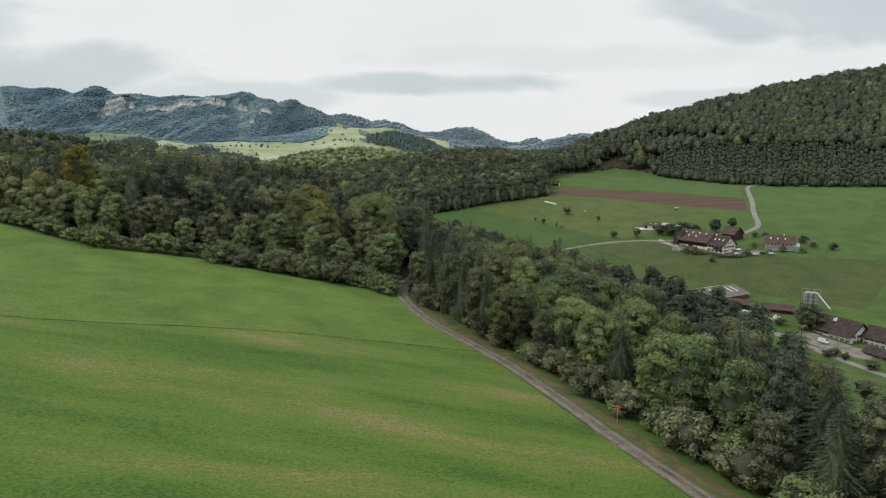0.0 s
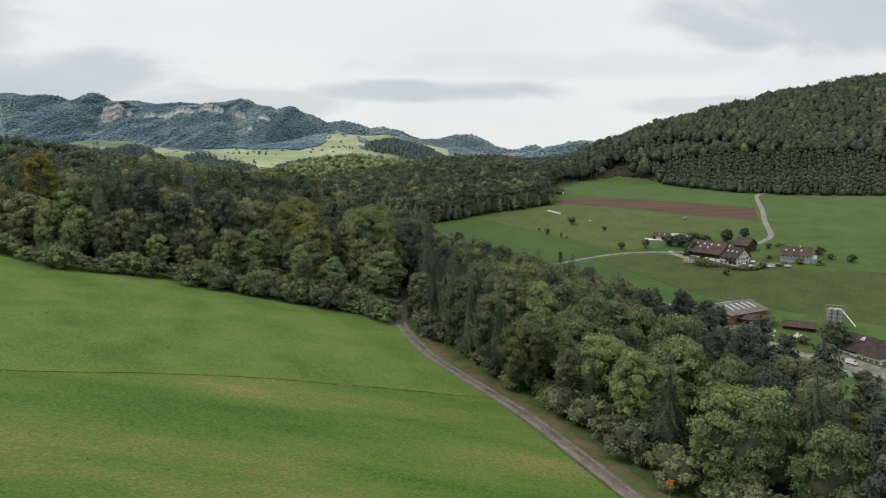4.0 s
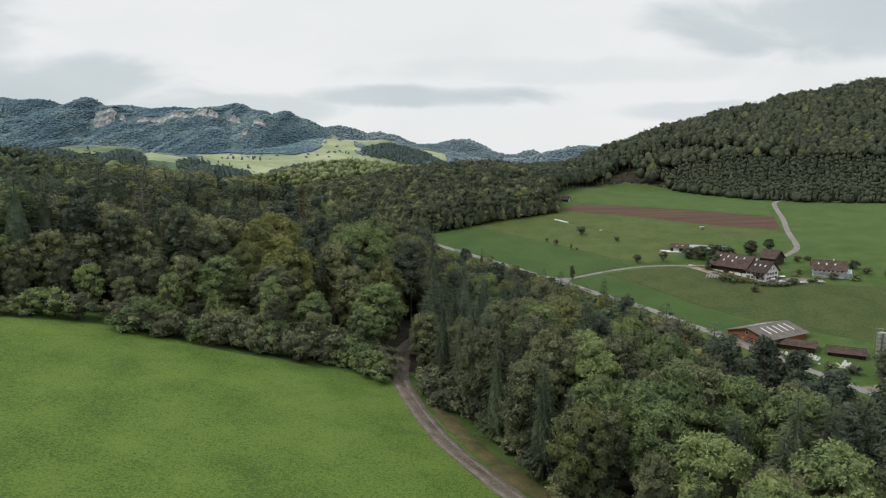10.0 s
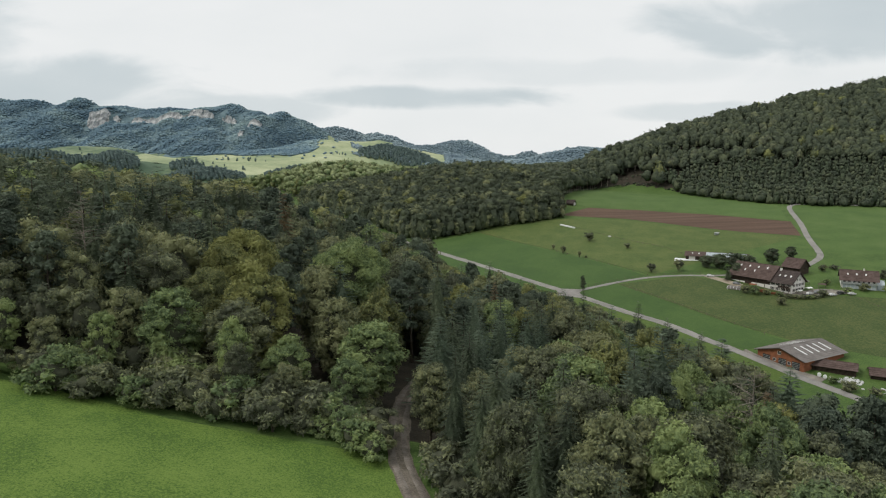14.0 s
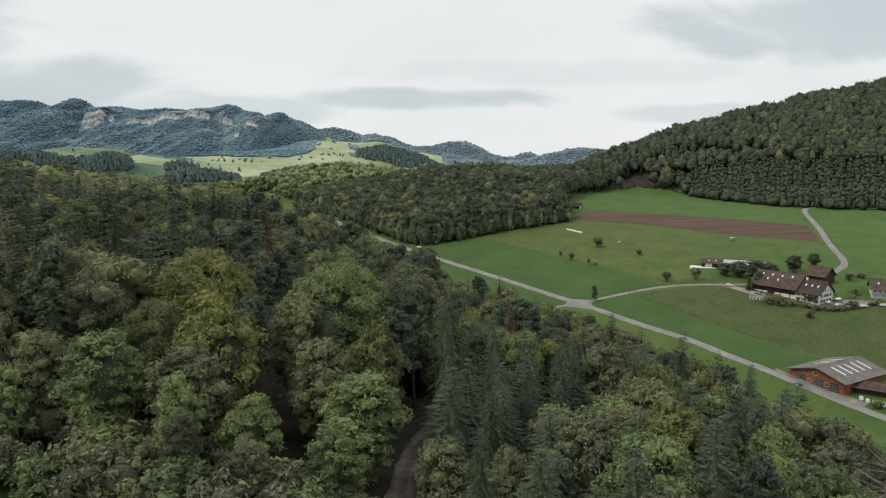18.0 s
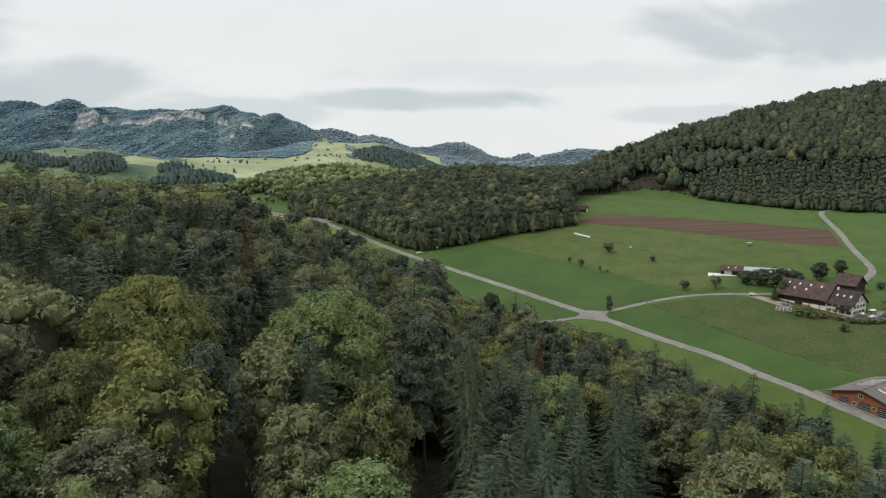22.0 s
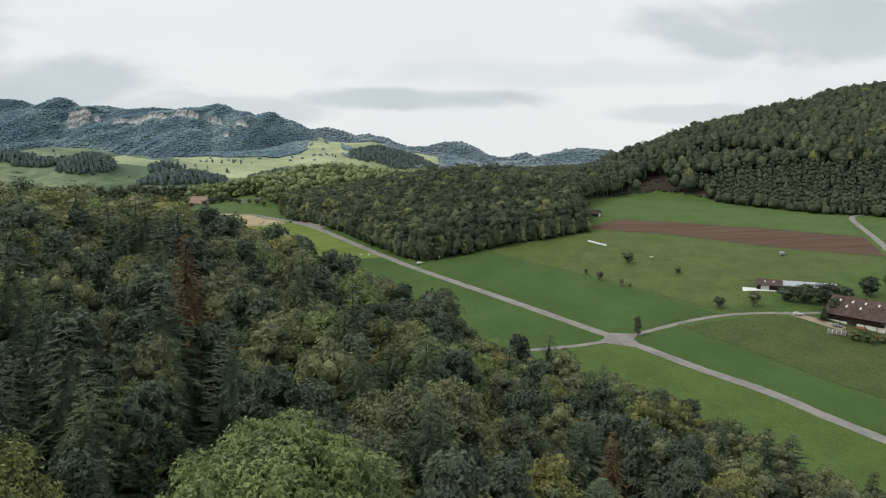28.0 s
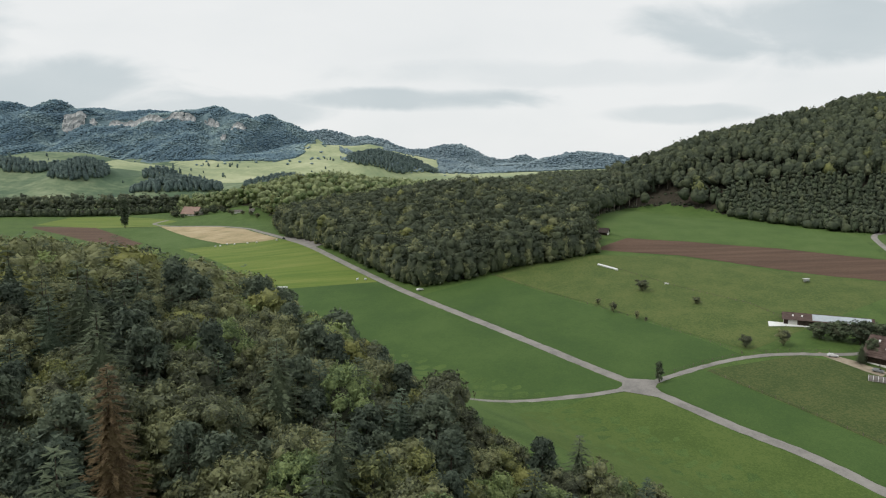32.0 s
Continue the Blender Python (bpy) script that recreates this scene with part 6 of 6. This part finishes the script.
# silos
silo = thing("silo_group", pose(200.5, 331.5, h1(200.5, 331.5), 0, 0, -30), "grey-green steel silos with a blower pipe", "silo")
for k in range(3):
    x = -2.6 + k * 2.6
    body = part("silo", tube_bm((x, 0, 0), (x, 0, 9.5), 1.15, 16), M_STEEL, silo)
    part("silo_cap", tube_bm((x, 0, 9.5), (x, 0, 9.9), 1.2, 16), M_STEEL, body)
    for z in (1.5, 3.5, 5.5, 7.5):
        part("band", tube_bm((x, 0, z), (x, 0, z + 0.15), 1.2, 16), M_DARKWOOD, body)
part("pipe", tube_bm((2.6, 0, 10.3), (9.5, -4.5, 3.0), 0.28, 8), M_PLASTIC, silo, "pale sloping blower pipe")
part("pipe", tube_bm((-2.6, 0, 10.3), (2.6, 0, 10.3), 0.24, 8), M_PLASTIC, silo)
part("frame", tube_bm((-4.6, 0, 12.0), (4.6, 0, 12.0), 0.1, 6), M_STEEL, silo)
for x in (-4.4, -1.3, 1.3, 4.4):
    part("post", tube_bm((x, 0.9, 0), (x, 0.3, 12.0), 0.1, 6), M_STEEL, silo)

# farmstead clutter


def half_round_bm(length, r, rise):
    n = 8
    return prism_bm([(r * math.cos(math.pi * k / n), rise * math.sin(math.pi * k / n)) for k in range(n + 1)], "x", -length / 2, length / 2)


tunnel = thing("polytunnel", pose(167.8, 449.5, h1(167.8, 449.5), 0, 0, -35), "small pale grey polytunnel below the barn", "polytunnel")
part("film", half_round_bm(7.0, 2.0, 1.9), M_FIBRE, tunnel, "stretched grey film")
for k in range(5):
    part("hoop", half_round_bm(0.12, 2.06, 1.96), M_PLASTIC, tunnel).location = (-3.4 + k * 1.7, 0, 0)


def woodpile(x, y, yaw, n, rows_):
    ob = thing("woodpile", pose(x, y, h1(x, y) + 0.05, 0, 0, yaw), "stack of reddish split logs beside the farmhouse", "woodpile", "wood stacks")
    for r in range(rows_):
        for k in range(n):
            part("log", tube_bm((k * 0.62, -0.7, 0.28 + r * 0.52), (k * 0.62, 0.7, 0.28 + r * 0.52), 0.3, 7), M_REDWOOD, ob)


woodpile(178.5, 443.5, -50, 8, 3)
woodpile(184.5, 438.5, -45, 6, 2)


def canopy(x, y, yaw, w, d, mat, label):
    ob = thing("garden_shelter", pose(x, y, h1(x, y), 0, 0, yaw), label, "shelter", "garden shelters")
    part("roof", prism_bm([(-d / 2, 2.0), (d / 2, 2.0), (0, 2.6)], "x", -w / 2, w / 2), mat, ob)
    for sx in (-1, 1):
        for sy in (-1, 1):
            cx, cy = sx * (w / 2 - 0.15), sy * (d / 2 - 0.15)
            part("post", box_bm(cx - 0.06, cx + 0.06, cy - 0.06, cy + 0.06, -0.3, 2.0), M_POST, ob)


canopy(206.5, 440.5, 20, 3.4, 2.6, M_PLASTIC, "white garden shelter between the houses")
canopy(199, 436.5, 35, 3.0, 2.4, M_SKYLIGHT, "pale garden shelter beside the farmhouse")
canopy(217, 446, -25, 4.0, 3.0, M_TILE, "brown-roofed garden shelter between the houses")
canopy(179, 450, AX, 3.6, 2.6, M_REDWOOD, "red-brown lean shelter before the barn")
canopy(211, 452, 10, 3.0, 2.2, M_FIBRE, "grey garden shelter among bushes")


def rubble(x, y, n, spread_, label):
    """A heap of broken pale stones on the ground."""
    g = np.random.default_rng(int(x))
    heap = Heap()
    for _ in range(n):
        q = g.normal(0, spread_, 2)
        v, f = ball(g, 5, 3, 0.2)
        heap.add(v * g.uniform(0.25, 0.75) * np.array([1, 1, 0.7]) + (x + q[0], y + q[1], h1(x + q[0], y + q[1]) + 0.2), f)
    tagged(new("stone_heap", heap.mesh("stone_heap", [M_ROCK])), label, "stones", kind="stuff")


rubble(165.5, 330.5, 90, 2.2, "heap of pale stones below the sheds")
rubble(177, 321, 60, 1.8, "heap of pale rubble beside the open shed")
# yards and paths round the buildings
loft("yard", [(160, 479), (166, 474), (172, 465), (176, 456)], [(159, 476), (164, 468), (167, 460), (172, 453)], M_EARTH, "bare pale earth farmyard", "yard", 0.12, ragged=0.5)
loft("yard", [(188, 440), (200, 440), (214, 444), (226, 440)], [(189, 434), (200, 431.5), (214, 433), (226, 435)], M_YARD, "gravelled garden yard with paths", "yard", 0.12, ragged=0.6)
loft("yard", [(138, 366), (148, 345), (155, 337), (158, 334)], [(134, 363), (144.5, 341), (149, 335), (152, 330)], M_YARD, "pale gravel apron before the timber barn", "yard", 0.12, ragged=0.3)
loft("yard", [(176, 300), (184, 303), (189, 291), (195, 279), (200, 270)], [(169, 299), (173, 292), (177, 281), (183, 271), (189, 262)], M_YARD, "gravel yard of the village farm", "yard", 0.12, ragged=0.4)
loft("yard", [(154, 512), (166, 511), (176, 506)], [(157, 519), (164, 516), (174, 511)], M_PLASTIC, "pale concrete slab at the cattle shed", "yard", 0.3)

# ---- cars ----


def car_bm(van):
    bm = bmesh.new()
    prof = [(-2.1, 0.35), (-2.15, 0.8), (-1.95, 1.0), (-1.55, 1.45), (0.35, 1.48), (1.05, 1.0), (2.0, 0.85), (2.15, 0.6), (2.1, 0.35)]
    if van:
        prof = [(-2.4, 0.4), (-2.45, 1.9), (-2.3, 2.1), (1.2, 2.1), (1.9, 1.3), (2.4, 1.1), (2.45, 0.4)]
    n = len(prof)
    rows_ = []
    for y, k in ((-0.85, 0.93), (-0.8, 1.0), (0.8, 1.0), (0.85, 0.93)):
        rows_.append([bm.verts.new((p[0], y if p[1] < 1.05 else y * 0.84, 0.35 + (p[1] - 0.35) * (k if p[1] > 0.9 else 1))) for p in prof])
    for a, b in zip(rows_, rows_[1:]):
        for k in range(n):
            bm.faces.new((a[k], a[(k + 1) % n], b[(k + 1) % n], b[k]))
    bm.faces.new(rows_[0][::-1]); bm.faces.new(rows_[-1])
    bmesh.ops.recalc_face_normals(bm, faces=bm.faces[:])
    return bm


def car(x, y, yaw, paint, label, van=False, name="car"):
    ob = thing(name, pose(x, y, h1(x, y) + 0.22, 0, 0, yaw), label, name, "parked cars")
    part("body", car_bm(van), M_CAR[paint], ob)
    part("windscreen", prism_bm([(0.45, 1.36), (1.0, 1.03), (1.02, 1.06), (0.47, 1.42)] if not van else [(1.25, 2.0), (1.85, 1.36), (1.9, 1.38), (1.3, 2.04)], "y", -0.64, 0.64), M_GLASS, ob)
    for s in (-1, 1):
        part("side_window", box_bm(-1.4, 0.3, *sorted((s * 0.70, s * 0.745)), 1.05, 1.36), M_GLASS, ob)
        part("headlight", box_bm(2.06, 2.16, *sorted((s * 0.5, s * 0.8)), 0.62, 0.78), M_SKYLIGHT, ob)
    for wx in (-1.3, 1.3):
        for s in (-1, 1):
            w = part("wheel", tube_bm((wx, s * 0.68, 0.33), (wx, s * 0.88, 0.33), 0.33, 14), M_TYRE, ob)
            part("rim", tube_bm((wx, s * 0.87, 0.33), (wx, s * 0.9, 0.33), 0.2, 10), M_STEEL, w)
    return ob


car(-18.6, 598.6, 35, "white", "white car parked where a forest path leaves the lane")
for x, y, yaw, p in ((204.2, 434.9, 20, "white"), (209, 436.6, 35, "grey"), (215, 431.6, 10, "white"), (199.6, 431.1, -40, "dark"), (212.7, 438, 80, "grey"), (221, 434, 5, "dark"), (226, 432, 0, "white"), (172.5, 457, -50, "grey"), (163.3, 473.6, -20, "white")):
    car(x, y, yaw, p, {"white": "white", "grey": "silver-grey", "dark": "dark"}[p] + " car parked at the farmstead")
car(182.9, 285.5, -66, "white", "white delivery van in the village farmyard", True, "van")
car(201, 271, -66, "white", "white car parked before the village houses")
car(-141, 788, 118, "dark", "dark car at the edge of the stubble field")

# ---- small things on the land ----


def bale(x, y, yaw, label="white wrapped round bale", r=0.65):
    ob = thing("hay_bale", pose(x, y, h1(x, y) + r, 0, 0, yaw), label, "hay bale", "wrapped bales")
    part("wrap", tube_bm((-0.62, 0, 0), (0.62, 0, 0), r, 14), M_PLASTIC, ob)
    for s in (-1, 1):
        part("end", tube_bm((s * 0.6, 0, 0), (s * 0.66, 0, 0), r * 0.86, 12), M_PLASTIC, ob)


for x, y in ((-202, 790.5), (-197.7, 791), (-193.6, 796.5), (-185.7, 792.6), (-173.6, 790.6), (-164.8, 787.4), (-146.6, 785), (-110, 624.2), (-108.3, 624.0), (-106.6, 623.6), (-105, 623.1), (-60, 629.9), (-54.6, 628.5)):
    bale(x, y, 30)
a, b = Vector((98.6, 630.5, 0)), Vector((108.2, 618.0, 0))
roll = thing("bale_row", pose(a.x, a.y, h1(a.x, a.y), 0, 0, math.degrees(math.atan2(b.y - a.y, b.x - a.x))), "long white row of wrapped silage bales", "silage roll")
for k in range(11):
    part("bale", tube_bm((k * 1.42, 0, 0.65 - k * 0.14), (k * 1.42 + 1.36, 0, 0.65 - k * 0.14), 0.75, 12), M_PLASTIC, roll)
for x, y in ((156, 336.7), (157.2, 334.6), (158.4, 332.6)):
    bale(x, y, 60, r=0.75)
tank = thing("water_trailer", pose(209.5, 580, h1(209.5, 580) + 0.1, 0, 0, 20), "small grey feed trailer in the pasture", "trailer")
part("tank", tube_bm((-1.6, 0, 1.2), (1.6, 0, 1.2), 0.8, 14), M_STEEL, tank)
part("roof", box_bm(-1.9, 1.9, -1.2, 1.2, 2.2, 2.32), M_SKYLIGHT, tank)
for sx in (-1.7, 1.7):
    for sy in (-1.0, 1.0):
        part("post", box_bm(sx - 0.05, sx + 0.05, sy - 0.05, sy + 0.05, -0.1, 2.2), M_POST, tank)
trough = thing("trough", pose(129.1, 586.7, h1(129.1, 586.7) + 0.1, 0, 0, -20), "pale water trough in the pasture", "trough")
part("basin", box_bm(-1.1, 1.1, -0.45, 0.45, 0, 0.7, 0.06), M_PLASTIC, trough)
part("pipe", tube_bm((0.8, 0, 0.6), (0.8, 0, 1.3), 0.05, 8), M_STEEL, trough)
marker = thing("marker_post", pose(29.1, 70.2, h1(29.1, 70.2)), "thin steel marker post with an orange plate", "marker post")
part("pole", tube_bm((0, 0, -0.3), (0, 0, 2.6), 0.045, 8), M_STEEL, marker)
part("plate", box_bm(-0.35, 0.35, -0.04, 0.04, 2.3, 2.95, 0.02), M_SIGNAL, marker, "orange marker plate")
pole = thing("road_sign", pose(-6, 604, h1(-6, 604)), "small white road sign at the forest path", "road sign")
part("pole", tube_bm((0, 0, 0), (0, 0, 2.6), 0.05, 8), M_STEEL, pole)
part("plate", box_bm(-0.35, 0.35, -0.05, -0.01, 2.0, 2.7), M_PLASTIC, pole)


def fence(line, gap, label):
    """Posts and two wires along a line."""
    p = resample(line, max(2, int(np.hypot(*np.diff(np.array(line, float), axis=0).T).sum() / gap)))
    ob = thing("fence", Matrix.Identity(4), label, "fence")
    me = None
    for x, y in p:
        if me is None:
            bm = box_bm(-0.09, 0.09, -0.09, 0.09, -0.3, 1.25, 0.02)
            me = part("post", bm, M_POST, ob)
            me.location = (x, y, h1(x, y))
            continue
        o = new("post", me.data); o.parent = ob; o.location = (x, y, h1(x, y))
    for z in (0.55, 1.05):
        bm = bmesh.new()
        last = None
        for x, y in p:
            ring = [bm.verts.new((x, y, h1(x, y) + z + d)) for d in (-0.025, 0.025)]
            if last:
                bm.faces.new((last[0], ring[0], ring[1], last[1]))
            last = ring
        part("wire", bm, M_POST, ob, "thin fence wire")


fence([(106, 625), (135, 577), (160, 546), (166, 525)], 4, "weathered post and wire fence across the pasture")
fence([(28, 620), (54, 581.5), (79, 549.5), (99, 523.5), (117, 497), (127, 482)], 5, "post and wire fence at the edge of the grass field")
fence([(103.5, 466.5), (115.5, 446.5), (126.5, 428.5), (137.5, 409), (154, 382)], 5, "post and wire fence below the farmstead")
fence([(86, 463), (106, 473), (127, 480.5), (148, 482), (165, 479)], 5, "fence of short posts along the farm lane")
fence([(219, 446), (230, 408), (240, 380)], 5, "wire fence down the slope")
